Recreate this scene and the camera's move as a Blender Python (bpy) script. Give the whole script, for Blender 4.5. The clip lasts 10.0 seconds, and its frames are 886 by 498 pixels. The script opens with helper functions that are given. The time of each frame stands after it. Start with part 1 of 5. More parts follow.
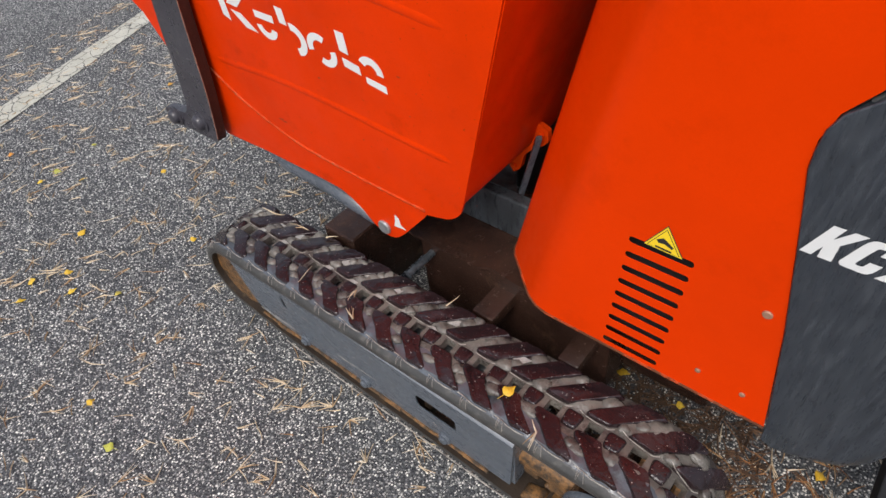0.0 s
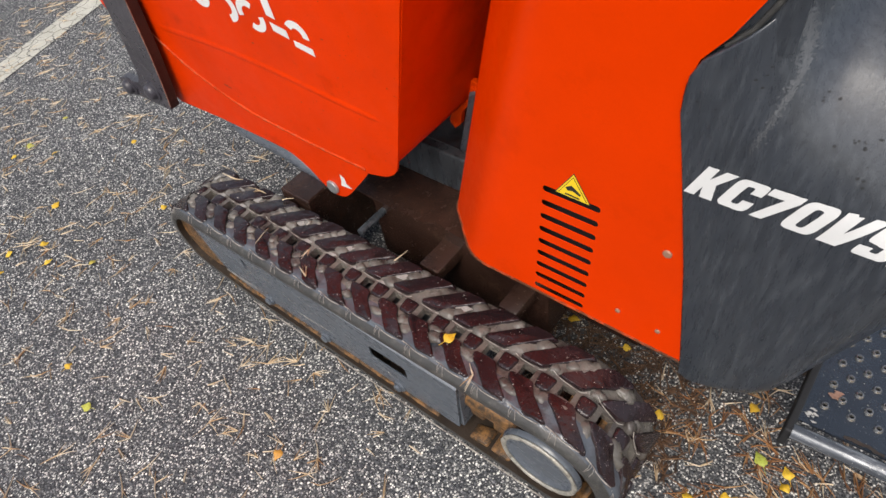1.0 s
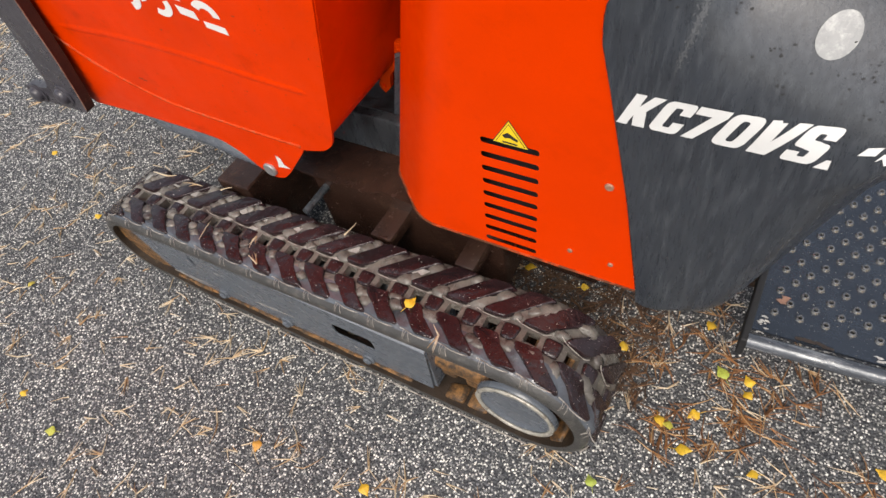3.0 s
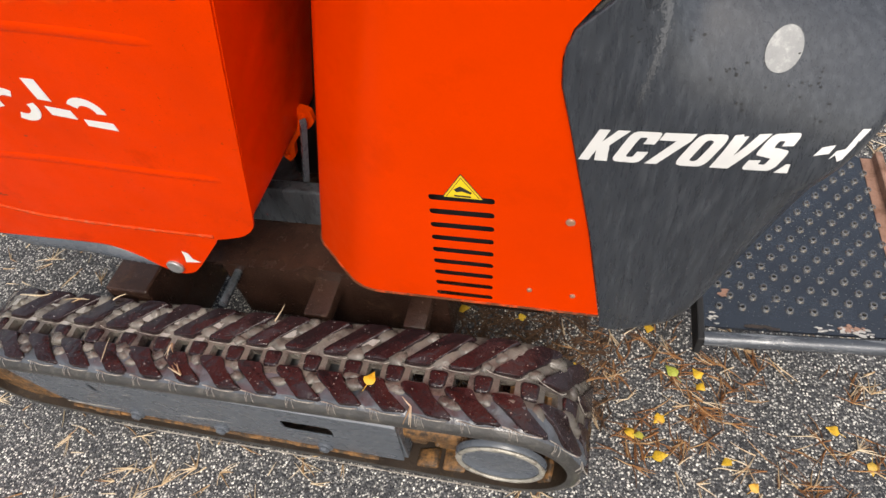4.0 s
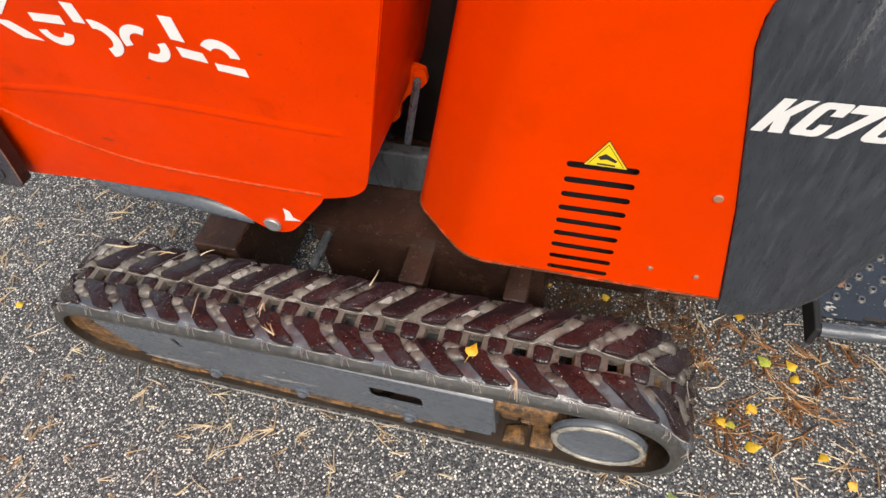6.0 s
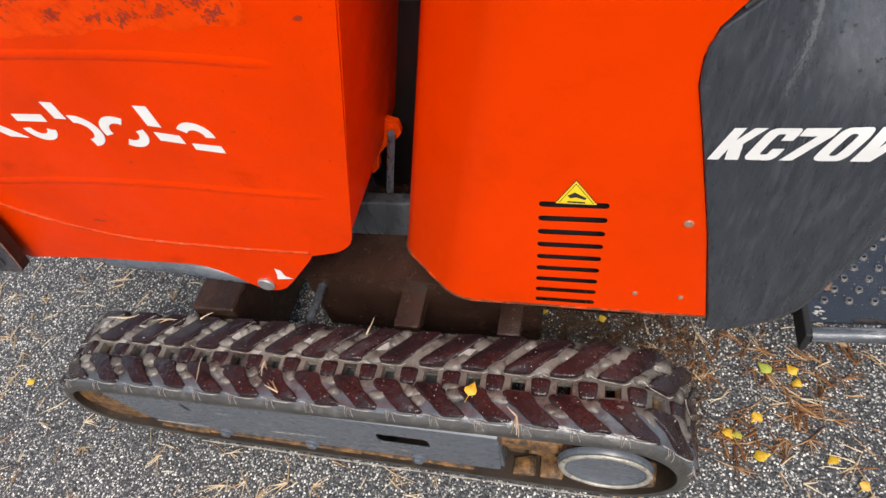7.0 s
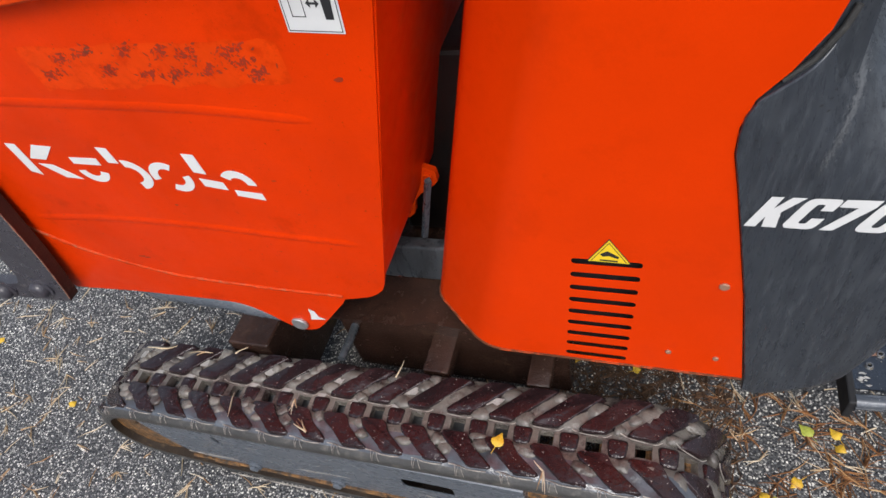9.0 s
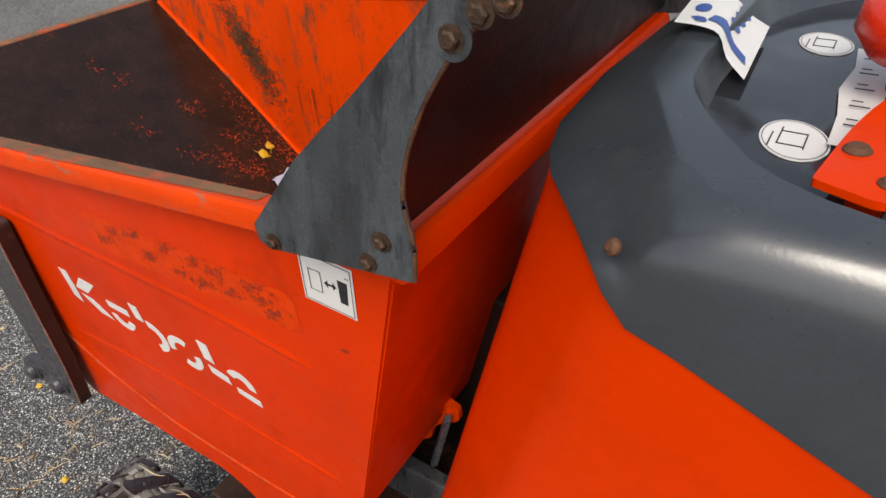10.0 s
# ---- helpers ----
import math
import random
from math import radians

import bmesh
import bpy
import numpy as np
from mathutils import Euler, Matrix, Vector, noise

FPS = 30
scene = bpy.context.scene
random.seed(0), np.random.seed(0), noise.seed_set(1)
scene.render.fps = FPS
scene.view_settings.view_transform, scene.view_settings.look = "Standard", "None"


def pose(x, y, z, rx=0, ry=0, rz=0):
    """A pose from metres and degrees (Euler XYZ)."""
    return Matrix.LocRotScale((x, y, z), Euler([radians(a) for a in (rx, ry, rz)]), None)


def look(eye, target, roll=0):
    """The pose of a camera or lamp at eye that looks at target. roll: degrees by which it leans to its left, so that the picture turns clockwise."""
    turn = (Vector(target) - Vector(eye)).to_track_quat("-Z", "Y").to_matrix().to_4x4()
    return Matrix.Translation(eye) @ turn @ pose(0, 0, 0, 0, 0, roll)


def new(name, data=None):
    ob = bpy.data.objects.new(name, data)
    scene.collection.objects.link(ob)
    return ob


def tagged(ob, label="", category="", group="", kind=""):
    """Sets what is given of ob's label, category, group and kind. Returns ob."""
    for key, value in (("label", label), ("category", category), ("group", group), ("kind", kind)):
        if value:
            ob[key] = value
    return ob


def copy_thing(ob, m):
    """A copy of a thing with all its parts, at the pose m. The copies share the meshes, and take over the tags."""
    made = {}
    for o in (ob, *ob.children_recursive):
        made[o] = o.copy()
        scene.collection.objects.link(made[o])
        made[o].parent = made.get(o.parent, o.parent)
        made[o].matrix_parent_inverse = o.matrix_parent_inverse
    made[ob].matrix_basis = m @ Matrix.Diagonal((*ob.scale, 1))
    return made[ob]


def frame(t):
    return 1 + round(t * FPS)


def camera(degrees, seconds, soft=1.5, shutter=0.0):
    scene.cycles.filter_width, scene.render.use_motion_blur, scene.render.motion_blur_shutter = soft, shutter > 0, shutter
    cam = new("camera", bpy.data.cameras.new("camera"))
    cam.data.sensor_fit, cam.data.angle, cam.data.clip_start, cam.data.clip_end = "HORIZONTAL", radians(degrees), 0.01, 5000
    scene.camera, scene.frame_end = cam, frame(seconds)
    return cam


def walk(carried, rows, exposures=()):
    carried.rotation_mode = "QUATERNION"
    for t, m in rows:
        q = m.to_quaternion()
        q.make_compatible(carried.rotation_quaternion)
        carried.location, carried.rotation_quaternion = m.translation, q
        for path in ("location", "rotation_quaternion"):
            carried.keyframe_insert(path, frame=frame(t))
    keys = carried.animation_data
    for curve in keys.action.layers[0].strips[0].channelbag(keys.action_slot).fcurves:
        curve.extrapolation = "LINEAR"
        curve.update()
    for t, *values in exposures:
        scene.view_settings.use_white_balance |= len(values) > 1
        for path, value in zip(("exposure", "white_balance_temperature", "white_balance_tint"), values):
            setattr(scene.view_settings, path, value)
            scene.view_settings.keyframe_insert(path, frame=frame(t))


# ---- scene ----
from mathutils.bvhtree import BVHTree

cam = camera(70.5, 10.0)
PATH = [
    (0, (1.352, -0.434, 1.302), (0.364, 0.58, -0.111), -7.2),
    (0.5, (1.388, -0.422, 1.305), (0.452, 0.573, -0.155), -7.9),
    (1, (1.474, -0.392, 1.316), (0.528, 0.541, -0.179), -10.2),
    (1.5, (1.533, -0.375, 1.302), (0.615, 0.504, -0.242), -10.6),
    (2, (1.508, -0.406, 1.303), (0.611, 0.557, -0.203), -10.3),
    (2.5, (1.481, -0.413, 1.301), (0.659, 0.554, -0.244), -13.0),
    (2.7, (1.496, -0.399, 1.303), (0.669, 0.532, -0.261), -15.0),
    (3.8, (1.366, -0.386, 1.305), (0.841, 0.694, -0.295), -10.6),
    (4, (1.323, -0.378, 1.306), (0.903, 0.792, -0.261), -10.1),
    (4.5, (1.151, -0.449, 1.273), (0.968, 0.655, -0.385), -7.4),
    (5, (1.011, -0.478, 1.277), (0.656, 0.741, -0.268), -7.5),
    (5.5, (0.985, -0.516, 1.287), (0.556, 0.52, -0.369), -11.7),
    (6, (1.157, -0.409, 1.283), (0.702, 0.699, -0.319), -8.9),
    (6.2, (1.191, -0.383, 1.287), (0.705, 0.732, -0.3), -8.0),
    (7.3, (1.193, -0.384, 1.328), (0.707, 0.792, -0.215), -16.5),
    (7.5, (1.173, -0.37, 1.324), (0.671, 0.828, -0.197), -16.4),
    (8, (1.135, -0.366, 1.344), (0.513, 0.716, -0.218), -19.5),
    (8.2, (1.168, -0.37, 1.332), (0.53, 0.704, -0.229), -18.7),
    (8.5, (1.177, -0.387, 1.317), (0.559, 0.729, -0.224), -16.1),
    (9, (1.202, -0.359, 1.347), (0.594, 0.84, -0.134), -16.1),
    (9.4, (1.228, -0.257, 1.382), (0.633, 1.028, -0.031), -12.8),
    (9.5, (1.228, -0.239, 1.392), (0.613, 1.092, 0.031), -10.1),
    (9.6, (1.221, -0.217, 1.4), (0.665, 1.086, -0.012), -5.1),
    (9.7, (1.221, -0.197, 1.408), (0.585, 1.143, 0.066), -5.1),
    (9.9, (1.225, -0.154, 1.431), (0.437, 1.196, 0.183), -3.1),
    (10, (1.226, -0.137, 1.44), (0.288, 1.173, 0.255), -4.2),
]
walk(cam, [(t, look(eye, target, roll)) for t, eye, target, roll in PATH],
     [(0, 0.36, 6350, 10), (1, 0.46, 6550, 10), (2.7, 0.54, 6700, 10), (4, 0.60, 6900, 10), (6, 0.66, 6900, 10), (7.3, 0.58, 6500, 10), (8, 0.47, 6350, 10), (8.5, 0.48, 6200, 10), (9.1, 0.38, 6250, 10), (9.5, 0.16, 6900, 10), (10, 0.3, 6900, 10)])

# ---- light ----
world = bpy.data.worlds.new("overcast_sky")
scene.world = world
world.use_nodes = True
wn = world.node_tree
sky = wn.nodes.new("ShaderNodeTexSky")
sky.sky_type = "NISHITA"
sky.sun_disc = False
sky.sun_elevation = radians(53)
sky.sun_rotation = radians(161)
sky.dust_density = 4.0
sky.air_density = 1.0
wn.nodes["Background"].inputs["Strength"].default_value = 0.15
haze = wn.nodes.new("ShaderNodeHueSaturation")
haze.inputs["Saturation"].default_value = 0.62
wn.links.new(sky.outputs["Color"], haze.inputs["Color"])
wn.links.new(haze.outputs["Color"], wn.nodes["Background"].inputs["Color"])
sun_data = bpy.data.lights.new("sun", "SUN")
sun_data.energy, sun_data.angle, sun_data.color = 1.2, radians(26), (1.0, 0.95, 0.88)
sun = new("sun", sun_data)
sun.matrix_world = look((0.8, -2.6, 3.6), (0, 0, 0))


# ---- materials ----
def nodes_of(name):
    m = bpy.data.materials.new(name)
    m.use_nodes = True
    return m, m.node_tree, m.node_tree.nodes["Principled BSDF"]


def add(nt, kind, **values):
    n = nt.nodes.new(kind)
    for key, value in values.items():
        n.inputs[key].default_value = value
    return n


def noise_of(nt, scale, detail=4.0, rough=0.6, stretch=None, coords="Object", lean=0.0):
    tc = nt.nodes.new("ShaderNodeTexCoord")
    n = add(nt, "ShaderNodeTexNoise", Scale=scale, Detail=detail, Roughness=rough)
    if stretch:
        mp = add(nt, "ShaderNodeMapping", Scale=tuple(1 / s for s in stretch), Rotation=(0, radians(lean), 0))
        mp.vector_type = "TEXTURE"
        nt.links.new(tc.outputs[coords], mp.inputs["Vector"])
        nt.links.new(mp.outputs["Vector"], n.inputs["Vector"])
    else:
        nt.links.new(tc.outputs[coords], n.inputs["Vector"])
    return n.outputs["Fac"]


def ramp(nt, fac, stops):
    r = nt.nodes.new("ShaderNodeValToRGB")
    while len(r.color_ramp.elements) < len(stops):
        r.color_ramp.elements.new(0.5)
    for e, (p, c) in zip(r.color_ramp.elements, stops):
        e.position = p
        e.color = (*c, 1) if isinstance(c, tuple) else (c, c, c, 1)
    nt.links.new(fac, r.inputs["Fac"])
    return r.outputs["Color"]


def mix(nt, fac, a, b):
    m = nt.nodes.new("ShaderNodeMix")
    m.data_type = "RGBA"
    for sock, v in ((m.inputs[0], fac), (m.inputs[6], a), (m.inputs[7], b)):
        if isinstance(v, (tuple, float, int)):
            sock.default_value = v if isinstance(v, (float, int)) else (*v, 1)
        else:
            nt.links.new(v, sock)
    return m.outputs[2]


def bump(nt, bsdf, height, strength, distance=0.002):
    b = add(nt, "ShaderNodeBump", Strength=strength, Distance=distance)
    nt.links.new(height, b.inputs["Height"])
    nt.links.new(b.outputs["Normal"], bsdf.inputs["Normal"])


def surface(name, base, rough=0.5, metal=0.0, vary=0.15, stain=None, stain_at=(0.55, 0.7), scale=7.0, shine=0.5,
            grain=260.0, relief=0.15, stretch=None, coat=0.0, rough_vary=0.12, tint=None, specks=None, lean=0.0, dent=0.0, dent_scale=7.0, octaves=5):
    """A painted, moulded or bare surface: broad and fine change of tone, stains of another colour, fine relief."""
    m, nt, b = nodes_of(name)
    low = tuple(c * (1 - vary) for c in base)
    high = tuple(min(1, c * (1 + vary)) for c in base)
    broad = noise_of(nt, scale, octaves, 0.6, stretch, lean=lean)
    fine = noise_of(nt, grain, 3, 0.6)
    col = ramp(nt, broad, [(0.3, low), (0.7, high)])
    col = mix(nt, ramp(nt, fine, [(0.35, 0.0), (0.8, 0.5)]), col, low)
    if stain:
        mask = ramp(nt, noise_of(nt, scale * 1.7, octaves + 3 if octaves > 3 else octaves, 0.72 if octaves > 3 else 0.5, stretch, lean=lean), [(stain_at[0], 0.0), (stain_at[1], 1.0)])
        col = mix(nt, mask, col, stain)
    if specks:
        col = mix(nt, ramp(nt, noise_of(nt, 190, 3, 0.75), [(0.66, 0.0), (0.72, 1.0)]), col, specks)
    if tint:
        b.inputs["Specular Tint"].default_value = (*tint, 1)
    nt.links.new(col, b.inputs["Base Color"])
    nt.links.new(ramp(nt, noise_of(nt, scale * 3, octaves + 1, 0.7, stretch), [(0.3, max(0.03, rough - rough_vary)), (0.75, min(1, rough + rough_vary))]), b.inputs["Roughness"])
    b.inputs["Metallic"].default_value = metal
    b.inputs["Coat Weight"].default_value = coat
    b.inputs["Specular IOR Level"].default_value = shine
    bump(nt, b, fine, relief)
    if dent:
        d = add(nt, "ShaderNodeBump", Strength=dent, Distance=0.02)
        nt.links.new(noise_of(nt, dent_scale, 2, 0.5), d.inputs["Height"])
        nt.links.new(d.outputs["Normal"], b.inputs["Normal"].links[0].from_node.inputs["Normal"])
    return m


def asphalt():
    m, nt, b = nodes_of("asphalt")
    tc = nt.nodes.new("ShaderNodeTexCoord")
    v = add(nt, "ShaderNodeTexVoronoi", Scale=160.0, Randomness=1.0)
    v2 = add(nt, "ShaderNodeTexVoronoi", Scale=330.0, Randomness=1.0)
    warp = add(nt, "ShaderNodeTexNoise", Scale=90.0, Detail=2.0)
    vm = nt.nodes.new("ShaderNodeVectorMath")
    vm.operation = "MULTIPLY_ADD"
    vm.inputs[1].default_value = (0.006, 0.006, 0.006)
    nt.links.new(tc.outputs["Object"], warp.inputs["Vector"])
    nt.links.new(warp.outputs["Color"], vm.inputs[0])
    nt.links.new(tc.outputs["Object"], vm.inputs[2])
    for w in (v, v2):
        nt.links.new(vm.outputs["Vector"], w.inputs["Vector"])
    sep = nt.nodes.new("ShaderNodeSeparateColor")
    nt.links.new(v.outputs["Color"], sep.inputs["Color"])
    sep2 = nt.nodes.new("ShaderNodeSeparateColor")
    nt.links.new(v2.outputs["Color"], sep2.inputs["Color"])
    stone = ramp(nt, sep.outputs[0], [(0.0, (0.022, 0.024, 0.02784)), (0.45, (0.062, 0.064, 0.07008)), (0.58, (0.165, 0.167, 0.1728)), (0.76, (0.27, 0.262, 0.2448)), (0.85, (0.46, 0.45, 0.4224)), (1.0, (0.76, 0.74, 0.6816))])
    small = ramp(nt, sep2.outputs[1], [(0.0, (0.016, 0.017, 0.02016)), (0.7, (0.07, 0.071, 0.07392)), (0.88, (0.12, 0.12, 0.1152)), (0.94, (0.4, 0.39, 0.3648)), (1.0, (0.55, 0.54, 0.4992))])
    gap = ramp(nt, v.outputs["Distance"], [(0.30, 0.0), (0.48, 1.0)])
    col = mix(nt, gap, stone, small)
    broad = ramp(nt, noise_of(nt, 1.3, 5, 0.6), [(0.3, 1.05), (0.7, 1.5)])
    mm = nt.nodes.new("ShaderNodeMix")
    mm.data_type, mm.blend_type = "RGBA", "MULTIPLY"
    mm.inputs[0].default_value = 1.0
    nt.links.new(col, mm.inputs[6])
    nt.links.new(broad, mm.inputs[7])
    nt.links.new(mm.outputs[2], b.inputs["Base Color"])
    nt.links.new(ramp(nt, noise_of(nt, 120, 3), [(0.3, 0.65), (0.7, 0.95)]), b.inputs["Roughness"])
    b.inputs["Specular IOR Level"].default_value = 0.2
    inv = nt.nodes.new("ShaderNodeMath")
    inv.operation = "SUBTRACT"
    inv.inputs[0].default_value = 1.0
    nt.links.new(v.outputs["Distance"], inv.inputs[1])
    bump(nt, b, inv.outputs[0], 0.9, 0.004)
    return m


def road_paint():
    m, nt, b = nodes_of("cracked_road_paint")
    tc = nt.nodes.new("ShaderNodeTexCoord")
    warp = add(nt, "ShaderNodeTexNoise", Scale=14.0, Detail=3.0)
    vm = nt.nodes.new("ShaderNodeVectorMath")
    vm.operation = "MULTIPLY_ADD"
    vm.inputs[1].default_value = (0.05, 0.05, 0.05)
    nt.links.new(tc.outputs["Object"], warp.inputs["Vector"])
    nt.links.new(warp.outputs["Color"], vm.inputs[0])
    nt.links.new(tc.outputs["Object"], vm.inputs[2])
    v = add(nt, "ShaderNodeTexVoronoi", Scale=17.0, Randomness=1.0)
    v.feature = "DISTANCE_TO_EDGE"
    nt.links.new(vm.outputs["Vector"], v.inputs["Vector"])
    col = mix(nt, ramp(nt, noise_of(nt, 9, 5, 0.7), [(0.35, 0.0), (0.7, 1.0)]), (0.52, 0.50, 0.43), (0.40, 0.38, 0.31))
    col = mix(nt, ramp(nt, noise_of(nt, 130, 4, 0.7), [(0.60, 0.0), (0.66, 1.0)]), col, (0.10, 0.10, 0.10))
    crack = ramp(nt, v.outputs["Distance"], [(0.012, 1.0), (0.035, 0.0)])
    nt.links.new(mix(nt, crack, col, (0.06, 0.058, 0.055)), b.inputs["Base Color"])
    b.inputs["Roughness"].default_value = 0.75
    bump(nt, b, noise_of(nt, 200, 4), 0.6)
    return m


def litter(name, stops, rough=0.7, per="Island"):
    m, nt, b = nodes_of(name)
    if per == "Island":
        rnd = nt.nodes.new("ShaderNodeNewGeometry").outputs["Random Per Island"]
    else:
        rnd = nt.nodes.new("ShaderNodeObjectInfo").outputs["Random"]
    col = ramp(nt, rnd, stops)
    col = mix(nt, ramp(nt, noise_of(nt, 260, 4), [(0.45, 0.0), (0.75, 0.55)]), col, (0.12, 0.06, 0.02))
    nt.links.new(col, b.inputs["Base Color"])
    b.inputs["Roughness"].default_value = rough
    bump(nt, b, noise_of(nt, 400, 3), 0.3)
    return m


ORANGE = surface("orange_paint", (0.66, 0.0355, 0.0), 0.4, 0, 0.08, scale=4, shine=0.2, tint=(1.0, 0.22, 0.04), relief=0.05, grain=420, stain=(0.56, 0.03, 0.0), stain_at=(0.56, 0.75))
ORANGE_SKIP = surface("dented_orange_paint", (0.64, 0.0325, 0.0), 0.4, 0, 0.12, scale=5, shine=0.2, tint=(1.0, 0.22, 0.04), relief=0.06, grain=420, dent=0.35, stain=(0.4, 0.02, 0.0), stain_at=(0.58, 0.8), specks=(0.3, 0.03, 0.004))
ORANGE_WORN = surface("worn_orange_paint", (0.70, 0.05, 0.001), 0.5, 0, 0.12, shine=0.3, tint=(1.0, 0.3, 0.08), stain=(0.16, 0.07, 0.03), stain_at=(0.56, 0.66), scale=11, relief=0.2)
RIM = surface("scuffed_rim_paint", (0.66, 0.05, 0.002), 0.5, 0, 0.15, shine=0.3, tint=(1.0, 0.4, 0.15), stain=(0.2, 0.13, 0.08), stain_at=(0.56, 0.7), scale=9, relief=0.3, stretch=(1, 3, 3))
DIRT = surface("dirty_bin_floor", (0.021, 0.009, 0.005), 0.27, 0, 0.4, shine=0.42, stain=(0.09, 0.018, 0.007), stain_at=(0.62, 0.72), scale=16, relief=0.35, grain=120, rough_vary=0.2)
INNER = surface("scraped_inner_paint", (0.66, 0.048, 0.001), 0.5, 0, 0.15, shine=0.3, tint=(1.0, 0.3, 0.08), stain=(0.11, 0.05, 0.022), stain_at=(0.54, 0.68), scale=4, relief=0.25, stretch=(3, 3, 1.2), specks=(0.12, 0.06, 0.03))
PLASTIC = surface("dark_grey_plastic", (0.0275, 0.0325, 0.041), 0.29, 0, 0.2, shine=0.7, stain=(0.051, 0.058, 0.068), stain_at=(0.45, 0.74), scale=13, relief=0.08, stretch=(7, 7, 0.9), specks=(0.022, 0.024, 0.027), lean=4, octaves=3, rough_vary=0.04)
HOOD_TOP = surface("weathered_dark_plastic", (0.036, 0.043, 0.053), 0.23, 0, 0.15, shine=0.9, stain=(0.05, 0.055, 0.06), stain_at=(0.5, 0.75), scale=6, relief=0.05, specks=(0.024, 0.027, 0.03), rough_vary=0.06)
STEEL = surface("grey_painted_steel", (0.090, 0.103, 0.122), 0.3, 0, 0.08, stain=(0.16, 0.17, 0.185), specks=(0.34, 0.34, 0.33), stain_at=(0.64, 0.82), scale=9, relief=0.15, stretch=(0.7, 1.5, 1.5))
STEEL_WORN = surface("scraped_dark_steel", (0.060, 0.068, 0.077), 0.36, 0.15, 0.55, stain=(0.024, 0.027, 0.031), stain_at=(0.5, 0.64), scale=9, relief=0.35, stretch=(3, 3, 0.7), rough_vary=0.2, specks=(0.15, 0.12, 0.08), lean=12)
RUST = surface("rusty_steel", (0.12, 0.05, 0.024), 0.75, 0.1, 0.35, stain=(0.07, 0.035, 0.02), stain_at=(0.5, 0.7), scale=40, relief=0.7)
STAINED = surface("stained_orange_paint", (0.34, 0.036, 0.006), 0.4, 0, 0.3, stain=(0.09, 0.025, 0.01), stain_at=(0.5, 0.62), scale=60, relief=0.4)
OLD_BOLT = surface("dark_rusty_bolt", (0.06, 0.036, 0.022), 0.5, 0.3, 0.4, stain=(0.16, 0.07, 0.03), stain_at=(0.52, 0.68), scale=90, relief=0.6)
BRIGHT = surface("scuffed_bare_steel", (0.42, 0.43, 0.43), 0.42, 0.7, 0.15, stain=(0.2, 0.17, 0.13), stain_at=(0.55, 0.75), scale=60, relief=0.3)
RUBBER = surface("wet_dark_rubber", (0.021, 0.0112, 0.0125), 0.15, 0, 0.35, stain=(0.085, 0.07, 0.06), stain_at=(0.64, 0.82), scale=26, relief=0.35, rough_vary=0.12, specks=(0.5, 0.46, 0.42), dent=0.16, dent_scale=75)
MUD_DARK = surface("wet_dark_mud", (0.032, 0.022, 0.015), 0.5, 0, 0.35, stain=(0.11, 0.075, 0.04), stain_at=(0.55, 0.75), scale=18, relief=0.7)
PLATE = surface("blue_black_tread_plate", (0.020, 0.026, 0.036), 0.18, 0, 0.25, shine=0.9, stain=(0.12, 0.115, 0.1), stain_at=(0.66, 0.8), scale=14, relief=0.4, specks=(0.3, 0.28, 0.22))
DAB = surface("pale_dried_mud", (0.40, 0.385, 0.36), 0.35, 0, 0.35, stain=(0.14, 0.12, 0.11), stain_at=(0.55, 0.7), scale=90, relief=0.6)
SCRAP = surface("pale_blue_plastic", (0.45, 0.52, 0.66), 0.35, 0, 0.15)
RIVET = surface("dull_rivet", (0.36, 0.2, 0.13), 0.5, 0.3, 0.2)
GROOVE = surface("grey_groove_mud", (0.185, 0.17, 0.148), 0.26, 0, 0.35, stain=(0.036, 0.024, 0.023), stain_at=(0.48, 0.64), scale=5, relief=0.6, rough_vary=0.18, dent=0.12, dent_scale=60)
GROOVE_DARK = surface("dark_wet_groove_mud", (0.135, 0.123, 0.107), 0.24, 0, 0.35, stain=(0.036, 0.026, 0.025), stain_at=(0.49, 0.64), scale=7, relief=0.6, rough_vary=0.15, dent=0.12, dent_scale=60)
# blue-grey base: sky sheen on the wet near grooves put into the colour
GROOVE_SHEEN = surface("wet_blue_grey_groove", (0.082, 0.094, 0.110), 0.2, 0, 0.3, shine=0.8, stain=(0.035, 0.028, 0.028), stain_at=(0.5, 0.68), scale=7, relief=0.4)
BELT_EDGE = surface("dark_belt_edge", (0.046, 0.045, 0.043), 0.36, 0, 0.3, stain=(0.12, 0.112, 0.098), stain_at=(0.52, 0.72), scale=16, relief=0.5)
THREAD = surface("pale_mud_thread", (0.36, 0.33, 0.29), 0.5, 0, 0.3, stain=(0.12, 0.1, 0.09), stain_at=(0.5, 0.6), scale=40)
DUST = surface("brown_dust_on_ledge", (0.19, 0.095, 0.042), 0.7, 0, 0.3, stain=(0.5, 0.06, 0.01), stain_at=(0.5, 0.64), scale=14, relief=0.5, stretch=(1, 2, 2))
SMEAR = surface("dark_rubbed_smear", (0.085, 0.042, 0.015), 0.55, 0, 0.4, scale=40, relief=0.4)
FADED = surface("faded_rust_strip", (0.3, 0.17, 0.12), 0.6, 0, 0.25, stain=(0.12, 0.05, 0.025), stain_at=(0.5, 0.7), scale=20, relief=0.5)
LIP = surface("rusty_lip", (0.12, 0.04, 0.015), 0.55, 0, 0.4, stain=(0.45, 0.06, 0.01), stain_at=(0.5, 0.6), scale=16)
